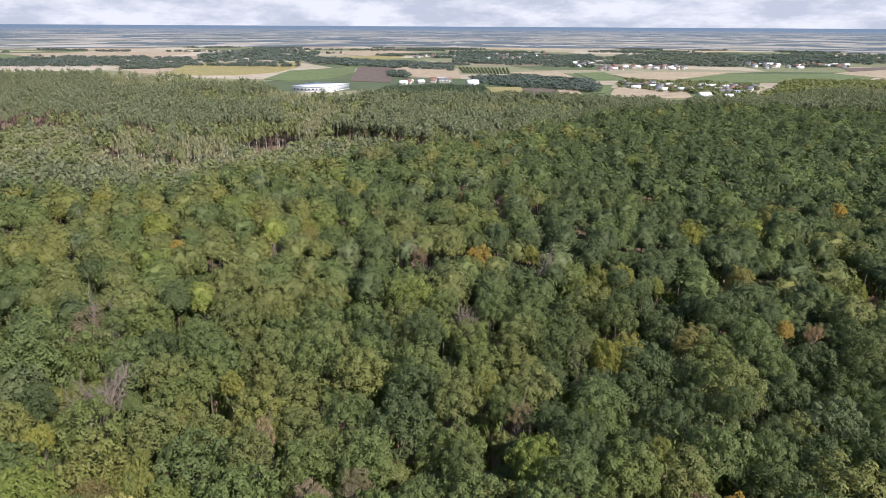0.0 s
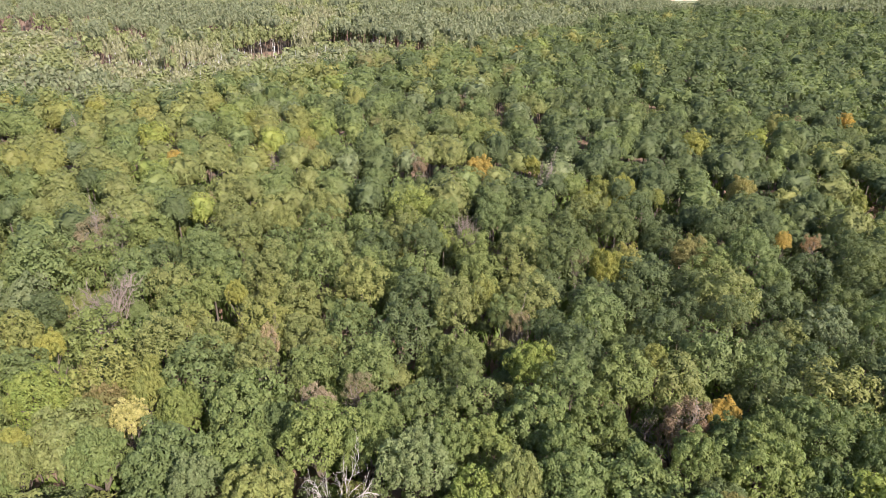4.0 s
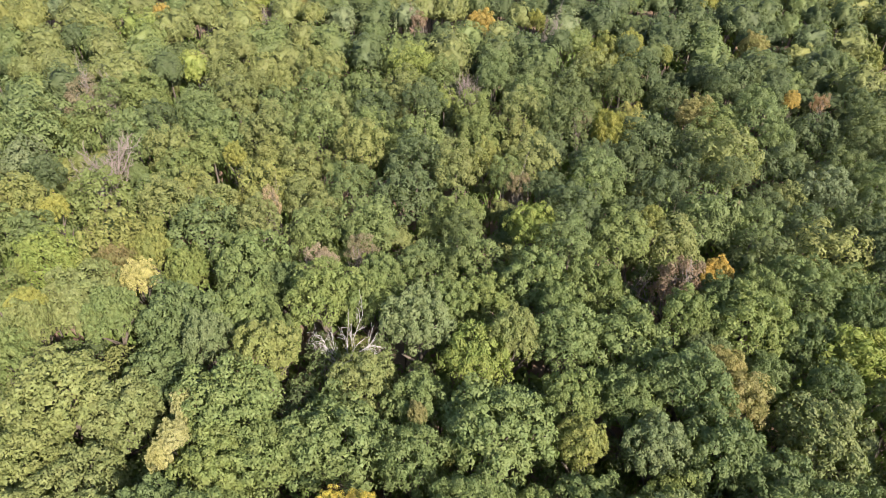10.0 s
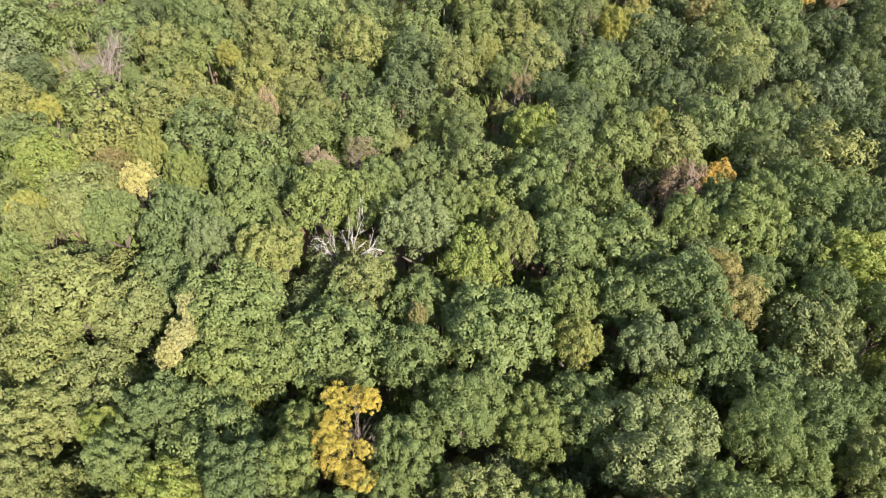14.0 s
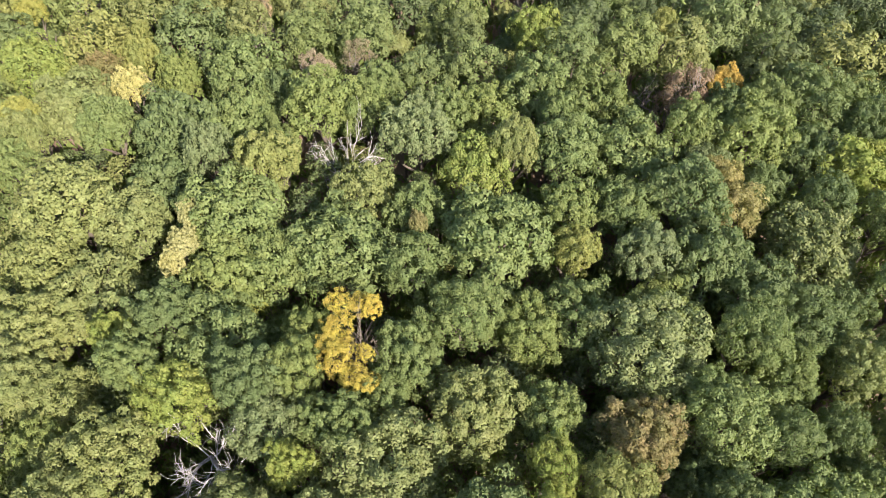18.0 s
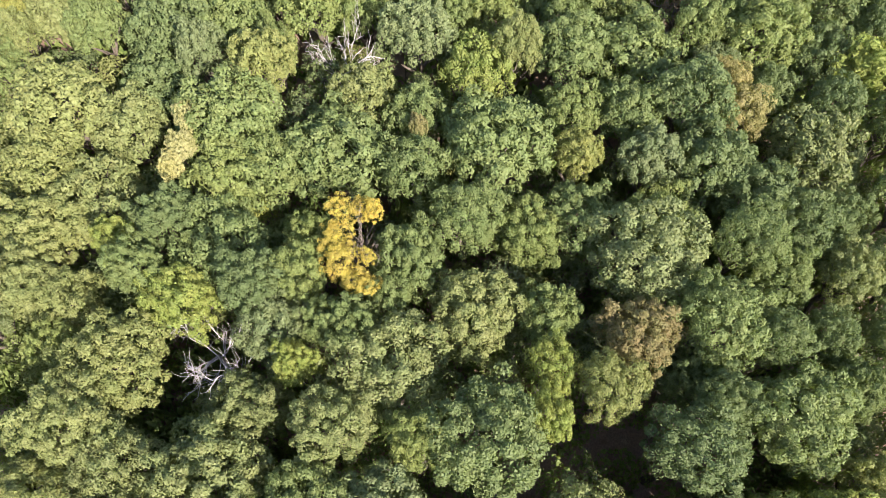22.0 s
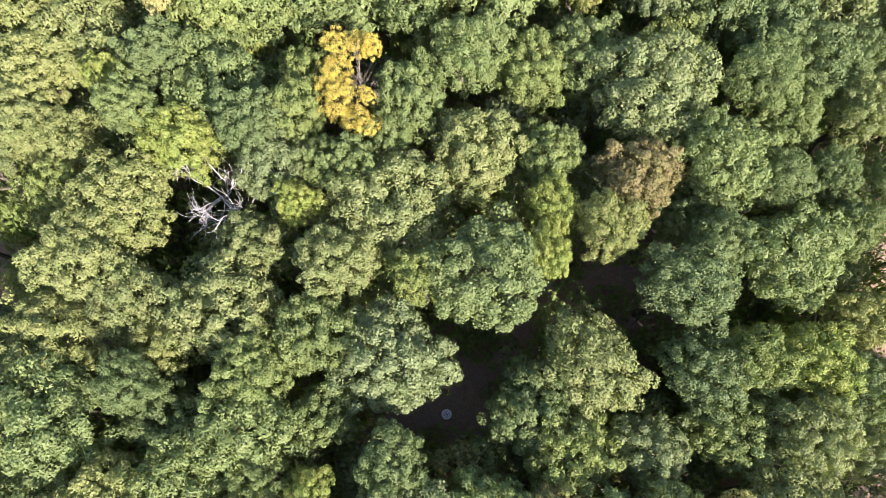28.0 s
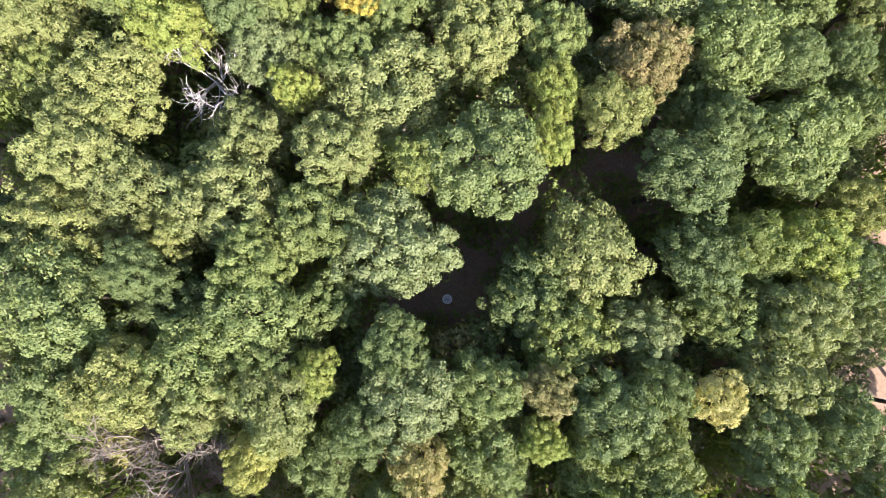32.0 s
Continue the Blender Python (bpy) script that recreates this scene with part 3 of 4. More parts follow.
def oak_tree(x, y, r, tone, n):
    h = 18.6 + 0.4 * r + (n % 5) * 0.2 + 1.3 * (tone in ("bare", "dead")) if tone in singles else tree_height(r, True)
    if tone in ("bare", "dead"):
        root = new("leafless_tree")
        root.location, root.rotation_euler = (x, y, 0.05), (0, 0, n * 2.1)
        wide = r / (0.34 if tone == "bare" else 0.31)
        for i, mesh in enumerate(bare_meshes[tone, n % 2]):
            b = part("branch" if i else "trunk", mesh, root)
            b.scale = (wide, wide, h * (1.05 if tone == "bare" else 1.1))
        return tagged(root, LABELS[tone], "dead tree", "trees of the wood")
    root = new("oak_tree")
    root.location, root.rotation_euler = (x, y, 0.05), (0, 0, n * 2.399)
    deep = min(0.6 * r + 2.6, 1.35 * r) if tone in singles else 0.6 * r + 2.6
    t = part("trunk", trunk_meshes[n % 4], root)
    t.scale = (h * 0.8, h * 0.8, h)
    for i in range(5):
        b = part("limb", limb_meshes[(n + i) % 4], root)
        b.location, b.rotation_euler, b.scale = (0, 0, h * (0.40 + 0.05 * i)), (0, 0, i * 2.4), (r * 0.75, r * 0.75, h * 0.8)
    c = part("crown", crown_meshes[2 * VARIANTS + n % 3 if tone in thin else n % VARIANTS + VARIANTS * (y > 38)], root)
    c.material_slots[0].link = "OBJECT"
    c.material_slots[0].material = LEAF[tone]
    wide = r * (1.03 if tone in singles else 1.15)
    lean = 1.0 + (0.16 if tone in singles else 0.06) * math.sin(n * 1.7)
    c.scale, c.location = (wide * lean, wide / lean, deep * 1.12), (0, 0, h - deep)
    if tone in thin:
        for mesh in bare_meshes["bare", n % 2][1:5]:
            b = part("branch", mesh, root, "bare grey branch")
            b.scale = (r * 2.7, r * 2.7, h)
    return tagged(root, LABELS[tone], "tree", "trees of the wood")


def is_near(x, y):
    """The stretch of wood that the drone hangs over."""
    return -22 < y < 76 and abs(x) < 41 + 0.28 * max(y, 0)


things, rest = [], []
for n, (x, y, r, tone) in enumerate(trees):
    if (is_near(x, y) and (n < len(placed) or r > 2.45)) or (n < len(placed) and tone in singles):
        things.append((x, y, r, tone))
    else:
        rest.append((x, y, r, tone))
for n, (x, y, r, tone) in enumerate(things):
    oak_tree(x, y, r, tone, n)


GOLD = [(-8.4, 36.2, 1.2), (-10.6, 36.0, 1.1), (-7.1, 35.2, 0.9), (-10.6, 33.4, 1.2), (-10.9, 31.4, 1.2),
        (-10.2, 29.3, 1.3), (-8.7, 28.0, 1.2), (-7.2, 27.2, 1.0), (-7.3, 29.9, 0.7), (-9.4, 31.0, 0.8)]


def golden_tree():
    """One tree with ragged golden boughs round a patch of bare twigs."""
    root = new("golden_tree")
    bx, by = -8.4, 31.8
    root.location = (bx, by, 0.05)
    t = part("trunk", trunk_meshes[1], root)
    t.scale = (15, 15, 19.5)
    for i, (x, y, r) in enumerate(GOLD):
        h, reach = 19.3 + 0.3 * (i % 3), math.hypot(x - bx, y - by)
        b = part("limb", limb_meshes[i % 4], root)
        b.location, b.rotation_euler, b.scale = (0, 0, 12.0), (0, 0, math.atan2(y - by, x - bx)), (reach, reach, 21)
        c = part("bough", crown_meshes[2 * VARIANTS + i % 3], root, "ragged bough of golden yellow leaves")
        c.material_slots[0].link = "OBJECT"
        c.material_slots[0].material = LEAF["gold"]
        c.location, c.rotation_euler, c.scale = (x - bx, y - by, h - 1.3 * r), (0, 0, i * 2.2), (r * 1.4, r * 1.4, r * 1.5)
    for i, mesh in enumerate(bare_meshes["bare", 1][1:]):
        b = part("branch", mesh, root, "bare grey twigs")
        b.location, b.scale = (0.6, 0.2, -0.3), (6.4, 6.4, 19.6)
    return tagged(root, "tree with golden autumn leaves round bare grey twigs", "tree", "trees of the wood")


golden_tree()


# ---- the rest of the oak wood: one wood, with a crown for each tree that can be told apart ----
MID_TALL = 1.18


def woodland():
    root = new("oak_woodland")
    tagged(root, "dense closed oak wood in early autumn green", "woodland", kind="stuff")
    shapes = {
        "mid": [crown_arrays(np.random.default_rng(400 + i), 44, 88, 0.039, squash=MID_TALL, wild=0.30, depth=0.16, ragged=0.15, inner=0.78, swell=1.36) for i in range(8)],
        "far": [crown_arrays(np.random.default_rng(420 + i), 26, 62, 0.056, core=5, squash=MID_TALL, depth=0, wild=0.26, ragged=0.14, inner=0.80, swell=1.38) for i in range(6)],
        "under": [crown_arrays(np.random.default_rng(460 + i), 24, 32, 0.075, depth=0.1) for i in range(4)]}
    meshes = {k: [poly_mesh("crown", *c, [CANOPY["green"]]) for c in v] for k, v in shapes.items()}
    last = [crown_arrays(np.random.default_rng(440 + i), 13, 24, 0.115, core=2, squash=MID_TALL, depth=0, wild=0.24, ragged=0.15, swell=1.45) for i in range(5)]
    stem = halved(tube([(0, 0, 0), (0, 0, 0.7)], (0.02, 0.010), 4))
    arr = np.array([(x, y, r) for x, y, r, t in rest])
    tone = np.array([TONES.index(t) for x, y, r, t in rest])
    dist = np.hypot(arr[:, 0], arr[:, 1])
    tall = np.array([tree_height(r, False) for x, y, r, t in rest])
    wide = arr[:, 2] * 1.06
    for n in np.where(dist < 260)[0]:
        kind = "under" if arr[n, 2] < 2.4 and dist[n] < 85 else "mid" if dist[n] < 150 and arr[n, 2] >= 2.4 else "far"
        high = wide[n] * (1.0 if kind == "under" else MID_TALL) * 1.05
        c = part("crown", meshes[kind][n % len(meshes[kind])], root)
        c.material_slots[0].link = "OBJECT"
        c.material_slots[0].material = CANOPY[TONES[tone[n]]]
        c.location, c.rotation_euler, c.scale = (arr[n, 0], arr[n, 1], tall[n] - high), (0, 0, n * 2.399), (wide[n], wide[n], wide[n])
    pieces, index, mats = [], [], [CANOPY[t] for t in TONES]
    for i in range(5):
        for k in range(len(TONES)):
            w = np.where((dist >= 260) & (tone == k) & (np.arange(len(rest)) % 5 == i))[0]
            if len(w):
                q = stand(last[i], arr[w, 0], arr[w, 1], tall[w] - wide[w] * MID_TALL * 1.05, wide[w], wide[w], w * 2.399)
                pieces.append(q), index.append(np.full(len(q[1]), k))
    v, f = join_arrays(pieces)
    part("far_crowns", poly_mesh("far_crowns", v, f, mats, np.concatenate(index)), root)
    v, f = stand(stem, arr[:, 0], arr[:, 1], np.full(len(arr), 0.04), tall * 0.8, tall, dist)
    part("stems", poly_mesh("stems", v, f, [BARK]), root)


woodland()


# ---- pine, birch and alder wood beyond the oaks ----
AZ_LOW = [-60, -28.6, -27.5, -22, -15.8, -8.9, -1.2, 2.2, 6, 60]
D_LOW = [555, 552, 440, 370, 425, 435, 385, 370, 0, 0]          # scrub and marsh reach to here, tall wood behind


def far_wood():
    pond = (-103.0, 426.0)
    g = np.random.default_rng(11)
    n = 13000
    az, k = np.radians(g.uniform(-38, 38, n)), g.uniform(0.0, 1, n) ** 0.62
    d0, d1 = np.interp(np.degrees(az), AZ_OAK, D_OAK), np.interp(np.degrees(az), AZ_EDGE, D_EDGE)
    d = np.sqrt(d0 ** 2 + (np.maximum(d1 ** 2 - d0 ** 2, 0)) * k ** 2)
    x, y = d * np.sin(az), d * np.cos(az)
    keep = (d1 > d0 + 5) & (((x - pond[0]) / 14) ** 2 + ((y - pond[1] + 14) / 26) ** 2 > 1)
    x, y, d, az = x[keep], y[keep], d[keep], az[keep]
    low = d < np.interp(np.degrees(az), AZ_LOW, D_LOW)
    patch = np.array([noise.noise((px * 0.011, py * 0.008, 3.3)) + 0.45 * noise.noise((px * 0.04, py * 0.03, 8.1)) for px, py in zip(x, y)])
    patch = patch + 0.12 * low - 0.2 * (az < -0.45) + 0.35 * ((az > -0.02) & (az < 0.24) & (d < 560))
    kind = np.where(patch < 0.10, 0, np.where(patch < 0.30, 1, 2))      # pine, mixed green, birch
    kind = np.where(g.uniform(0, 1, len(x)) < 0.14, g.integers(0, 3, len(x)), kind)
    tall = (np.choose(kind, [21.0, 17.0, 16.0]) + g.uniform(-2.5, 2.5, len(x))) * np.where(low, 0.62, 1.0)
    rad = np.choose(kind, [2.5, 3.1, 2.2]) * g.uniform(0.8, 1.25, len(x)) * np.where(low, 1.4, 0.92)
    mats = [CANOPY["pine"], CANOPY["alder"], CANOPY["birch"], PINE_BARK, BARK, BIRCH_BARK]
    pieces, index = [], []
    for kd in range(3):
        for i in range(3):
            w = np.where((kind == kd) & (np.arange(len(x)) % 3 == i))[0]
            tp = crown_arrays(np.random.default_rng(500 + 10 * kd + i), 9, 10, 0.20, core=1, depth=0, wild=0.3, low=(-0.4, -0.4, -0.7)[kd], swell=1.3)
            base, deep = ((0.80, 0.19), (0.68, 0.30), (0.62, 0.36))[kd]
            p = stand(tp, x[w], y[w], tall[w] * np.where(low[w], 0.52, base), rad[w], tall[w] * np.where(low[w], 0.42, deep), w * 2.4)
            pieces.append(p), index.append(np.full(len(p[1]), kd))
        w = np.where(kind == kd)[0]
        stem = halved(tube([(0, 0, 0), (0, 0, 0.85)], (0.012, 0.007), 3))
        p = stand(stem, x[w], y[w], np.full(len(w), 0.04), tall[w] * 1.1, tall[w], d[w])
        pieces.append(p), index.append(np.full(len(p[1]), 3 + kd))
    v, f = join_arrays(pieces)
    ob = new("mixed_woodland", poly_mesh("mixed_woodland", v, f, mats, np.concatenate(index)))
    return tagged(ob, "mixed wood of dark pines and pale birches", "woodland", kind="stuff")


far_wood()


# ---- undergrowth in the gaps of the wood ----
def undergrowth():
    g = np.random.default_rng(21)
    fine = [crown_arrays(np.random.default_rng(600 + i), 14, 14, 0.13, ragged=0.2, depth=0) for i in range(3)]
    plain = [crown_arrays(np.random.default_rng(610 + i), 8, 8, 0.24, depth=0) for i in range(3)]
    pieces = []
    for tmpl, n, y0, y1, wide in ((fine, 1900, -24, 55, 0.3), (plain, 1700, 55, 200, 0.6)):
        y = g.uniform(y0, y1, n)
        x = g.uniform(-1, 1, n) * (44 + wide * np.maximum(y, 0))
        clear = np.hypot(x - PAD[0], y - PAD[1]) > 3.2
        for gx, gy, gr in GLADES[:5]:
            clear &= (np.hypot(x - gx, y - gy) > gr * 0.8) | (g.uniform(0, 1, n) < 0.12)
        x, y = x[clear], y[clear]
        r, h = g.uniform(0.8, 2.1, len(x)) * (1.5 if y0 > 0 else 1.0), g.uniform(1.5, 12.0, len(x))
        for i in range(3):
            w = np.arange(len(x)) % 3 == i
            pieces.append(stand(tmpl[i], x[w], y[w], h[w] * 0.55, r[w], h[w] * 0.5, x[w]))
    ob = new("undergrowth", poly_mesh("undergrowth", *join_arrays(pieces), [LEAF["shrub"]]))
    return tagged(ob, "dark green saplings and shrubs on the shaded forest floor", "shrubs", kind="stuff")


PAD = (0.52, 0.90)
undergrowth()


# ---- the drone's landing pad ----
def disc_arrays(r0, r1, z0, z1, m=40):
    a = np.linspace(0, 2 * math.pi, m, endpoint=False)
    c = np.stack([np.cos(a), np.sin(a)], 1)
    v = np.concatenate([np.column_stack([c * r0, np.full(m, z1)]), np.column_stack([c * (r1 - 0.01), np.full(m, z1)]),
                        np.column_stack([c * r1, np.full(m, z1 - 0.01)]), np.column_stack([c * r1, np.full(m, z0)])])
    return v, np.array([(i * m + j, (i + 1) * m + j, (i + 1) * m + (j + 1) % m, i * m + (j + 1) % m) for i in range(3) for j in range(m)])


def landing_pad():
    white = rough_material("pad_fabric", [(0.3, (0.72, 0.72, 0.76)), (0.7, (0.84, 0.84, 0.87))], 6, 0.7, 0.1)
    grey = rough_material("pad_print", [(0.3, (0.11, 0.11, 0.13)), (0.7, (0.16, 0.16, 0.19))], 6, 0.7, 0.1)
    root = new("landing_pad")
    root.location, root.rotation_euler = (PAD[0], PAD[1], 0.07), (0, 0, radians(-28))
    part("pad", poly_mesh("pad", *disc_arrays(0.001, 0.55, 0.0, 0.03), [white]), root)
    part("rim", poly_mesh("rim", *disc_arrays(0.50, 0.56, 0.0, 0.045), [white]), root, "raised pale fabric hoop")
    part("ring", poly_mesh("ring", *disc_arrays(0.33, 0.36, 0.03, 0.036), [grey]), root, "thin grey printed ring")
    for x0, y0, x1, y1 in ((-0.17, -0.22, -0.10, 0.22), (0.10, -0.22, 0.17, 0.22), (-0.10, -0.035, 0.10, 0.035)):
        part("bar", poly_mesh("bar", *box_arrays(x0, y0, 0.03, x1, y1, 0.037), [grey]), root, "grey printed bar")
    return tagged(root, "round white fabric drone pad lying on brown leaf litter", "landing pad")


landing_pad()


# ---- the open country ----
def lift(x, y):
    return float(land(math.hypot(x, y)))


def soil(name, c, dark=0.75):
    return rough_material(name, [(0.3, tuple(k * dark for k in c)), (0.7, c)], 0.02, fine=0.12, stretch=(1, 2.5, 1))


MUSTARD = soil("ripe_crop", (0.34, 0.29, 0.12))
GRASS = soil("young_crop", (0.16, 0.20, 0.085))
PLOUGH = soil("ploughed_soil", (0.17, 0.13, 0.105))
STUBBLE = soil("stubble", (0.44, 0.35, 0.24))
FIELD_LABELS = {"ripe_crop": "field of ripe yellowish crop", "young_crop": "flat green field of young crop",
                "ploughed_soil": "ploughed dark brown field", "stubble": "harvested field of pale tan stubble"}
field_count = [0]


def field(mat, corners):
    """A slightly raised sheet of crop with the given outline."""
    field_count[0] += 1
    bm = bmesh.new()
    up = 0.5 + 0.05 * (field_count[0] % 8)
    vs = [bm.verts.new((x, y, lift(x, y) + up)) for x, y in corners]
    low_vs = [bm.verts.new((x, y, lift(x, y) - 0.5)) for x, y in corners]
    bm.faces.new(vs)
    for i in range(len(vs)):
        j = (i + 1) % len(vs)
        bm.faces.new((vs[i], low_vs[i], low_vs[j], vs[j]))
    bmesh.ops.recalc_face_normals(bm, faces=bm.faces)
    me = bpy.data.meshes.new("field")
    bm.to_mesh(me), bm.free()
    me.materials.append(mat)
    return tagged(new("field", me), FIELD_LABELS[mat.name], "field", "farm fields", "structure")


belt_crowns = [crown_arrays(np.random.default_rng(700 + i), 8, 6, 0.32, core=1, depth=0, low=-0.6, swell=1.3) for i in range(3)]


def inside(x, y, corners):
    hit = False
    for (x0, y0), (x1, y1) in zip(corners, corners[1:] + corners[:1]):
        if (y0 > y) != (y1 > y) and x < (x1 - x0) * (y - y0) / (y1 - y0) + x0:
            hit = not hit
    return hit


def scatter(g, n, corners):
    xs, ys = [c[0] for c in corners], [c[1] for c in corners]
    out = []
    while len(out) < n:
        x, y = g.uniform(min(xs), max(xs)), g.uniform(min(ys), max(ys))
        if inside(x, y, corners):
            out.append((x, y))
    return np.array(out)


def tree_belt(tone, n, tall, corners):
    g = np.random.default_rng(int(abs(corners[0][0]) + n))
    p = scatter(g, n * 4, corners)
    h = tall * 0.72 * g.uniform(0.5, 1.1, len(p))
    r = h * g.uniform(0.5, 0.9, len(p)) * (1 + p[:, 1] / 4000)
    z = land(np.hypot(p[:, 0], p[:, 1]))
    pieces = [stand(belt_crowns[i], p[i::3, 0], p[i::3, 1], z[i::3] + h[i::3] * 0.5, r[i::3], h[i::3] * 0.55, p[i::3, 0]) for i in range(3)]
    ob = new("tree_belt", poly_mesh("tree_belt", *join_arrays(pieces), [CANOPY[tone]]))
    return tagged(ob, "belt of dark leafy trees between fields", "trees", "distant tree belts", "stuff")


def far_copses():
    """Long copses and hedgerows scattered over the farmland, thicker towards the horizon."""
    g = np.random.default_rng(47)
    xs, ys = [], []
    for _ in range(75):
        az, d = radians(g.uniform(-36, 36)), 1330 + 1330 * g.uniform(0, 1) ** 0.75
        cx, cy = d * math.sin(az), d * math.cos(az)
        long, deep = g.uniform(25, 170), g.uniform(3, 26)
        k = int(12 + long * deep / 30)
        a, q, tilt = g.uniform(0, 6.28, k), np.sqrt(g.uniform(0, 1, k)), g.uniform(-0.3, 0.3)
        px, py = long * q * np.cos(a), deep * q * np.sin(a)
        xs.append(cx + px), ys.append(cy + py + px * tilt)
    x, y = np.concatenate(xs), np.concatenate(ys)
    ok = np.hypot(x, y) < 2660
    x, y = x[ok], y[ok]
    h, z = g.uniform(4, 8, len(x)), land(np.hypot(x, y))
    r = h * g.uniform(0.45, 0.75, len(x))
    pieces = [stand(belt_crowns[i], x[i::3], y[i::3], z[i::3] + h[i::3] * 0.45, r[i::3], h[i::3] * 0.5, x[i::3]) for i in range(3)]
    ob = new("copses", poly_mesh("copses", *join_arrays(pieces), [CANOPY["hazy_hedge"]]))
    return tagged(ob, "distant copses and hedgerows between pale fields", "trees", "distant tree belts", "stuff")


far_copses()

PLASTER = rough_material("white_plaster", [(0.3, (0.66, 0.64, 0.60)), (0.7, (0.80, 0.79, 0.76))], 0.5)
TILE_RED = rough_material("roof_tile_red", [(0.3, (0.18, 0.11, 0.085)), (0.7, (0.26, 0.155, 0.12))], 0.6)
TILE_GREY = rough_material("roof_tile_grey", [(0.3, (0.12, 0.12, 0.13)), (0.7, (0.22, 0.22, 0.23))], 0.6)
SHEET_WHITE = rough_material("white_sheet_roof", [(0.3, (0.70, 0.71, 0.73)), (0.7, (0.84, 0.84, 0.85))], 0.05, 0.5)
SHEET_GREY = rough_material("grey_wall_panel", [(0.3, (0.42, 0.43, 0.45)), (0.7, (0.56, 0.57, 0.58))], 0.05, 0.5)
DARK_GLASS = rough_material("dark_window", [(0.3, (0.03, 0.035, 0.04)), (0.7, (0.06, 0.07, 0.08))], 1.0, 0.2, 0.0)


def gable_arrays(w, d, z0, z1, over=0.5):
    """A pitched roof with thickness, ridge along x."""
    x, y = w / 2 + over, d / 2 + over
    v = np.array([(-x, -y, z0), (x, -y, z0), (x, 0, z1), (-x, 0, z1), (-x, y, z0), (x, y, z0),
                  (-x, -y, z0 - 0.25), (x, -y, z0 - 0.25), (x, 0, z1 - 0.25), (-x, 0, z1 - 0.25), (-x, y, z0 - 0.25), (x, y, z0 - 0.25)])
    return v, np.array([(0, 1, 2, 3), (3, 2, 5, 4), (6, 9, 8, 7), (9, 10, 11, 8), (0, 6, 7, 1), (4, 5, 11, 10), (0, 3, 9, 6), (3, 4, 10, 9),
                        (1, 7, 8, 2), (2, 8, 11, 5)])


def wall_arrays(w, d, h, ridge):
    x, y = w / 2, d / 2
    v = np.array([(-x, -y, 0), (x, -y, 0), (x, y, 0), (-x, y, 0), (-x, -y, h), (x, -y, h), (x, y, h), (-x, y, h),
                  (-x, 0, ridge), (x, 0, ridge), (-x, 0, 0), (x, 0, 0)])
    return v, np.array([(0, 1, 5, 4), (2, 3, 7, 6), (10, 0, 4, 8), (3, 10, 8, 7), (1, 11, 9, 5), (11, 2, 6, 9), (0, 10, 11, 1), (10, 3, 2, 11)])


def house(name, w, d, h, roof, label, walls=None):
    root = new(name)
    part("wall", poly_mesh("wall", *wall_arrays(w, d, h, h + d * 0.36), [walls or PLASTER]), root)
    part("roof", poly_mesh("roof", *gable_arrays(w, d, h - 0.1, h + d * 0.38 + 0.15), [roof]), root)
    for i in range(3):
        x = -w * 0.32 + i * w * 0.32
        part("window", poly_mesh("window", *box_arrays(x - 0.5, -d / 2 - 0.04, h * 0.35, x + 0.5, -d / 2 + 0.1, h * 0.75), [DARK_GLASS]), root)
    part("door", poly_mesh("door", *box_arrays(w * 0.16 - 0.5, -d / 2 - 0.05, 0, w * 0.16 + 0.5, -d / 2 + 0.1, 2.1), [TILE_GREY]), root)
    part("chimney", poly_mesh("chimney", *box_arrays(w * 0.2, 0.4, h, w * 0.2 + 0.7, 1.1, h + d * 0.38 + 1.0), [TILE_RED]), root)
    return tagged(root, label, "house", "village houses")


models = [house("house", 9, 7, 3.4, TILE_RED, "white plastered house with a red tiled roof"),
          house("house", 8, 7, 4.2, TILE_GREY, "white plastered house with a grey roof"),
          house("house", 11, 6, 3.0, SHEET_WHITE, "low farm building with a pale metal roof")]
spots = []


def hamlet(n, corners):
    g = np.random.default_rng(int(abs(corners[0][0])))
    for x, y in scatter(g, n, corners):
        spots.append((x, y, g.uniform(-40, 40), g.integers(0, 3)))


field(MUSTARD, [(-454, 1108), (-517, 1382), (-501, 1494), (-317, 1563), (-284, 1346), (-289, 1193), (-334, 1118)])
field(GRASS, [(-271, 1037), (-277, 1241), (-172, 1376), (-157, 1204), (-176, 1056), (-230, 1007)])
field(PLOUGH, [(-168, 1357), (-97, 1364), (-76, 986), (-138, 1013)])
field(STUBBLE, [(-94, 1364), (-2, 1373), (28, 1320), (26, 1071), (-79, 1126)])
field(STUBBLE, [(-1208, 1898), (-774, 2192), (-718, 1928), (-741, 1651), (-977, 1682)])
field(STUBBLE, [(-604, 1278), (-538, 1360), (-533, 1401), (-469, 1134), (-516, 1158)])
field(GRASS, [(-1185, 1862), (-960, 1653), (-936, 1544), (-998, 1563)])
field(STUBBLE, [(-393, 2153), (-167, 2404), (-78, 2107), (-222, 1882)])
field(MUSTARD, [(-301, 1801), (-103, 1936), (-120, 1727), (-262, 1651)])
field(STUBBLE, [(-4, 2698), (284, 3090), (519, 2876), (187, 2465)])
field(STUBBLE, [(114, 1228), (206, 1267), (210, 1110), (141, 1117)])
field(GRASS, [(229, 1222), (288, 1243), (280, 1055), (230, 1063)])
field(STUBBLE, [(285, 1183), (382, 1251), (514, 1262), (356, 1072), (295, 1079)])
field(GRASS, [(364, 1073), (500, 1215), (790, 1239), (684, 1109), (584, 1022), (388, 1019)])
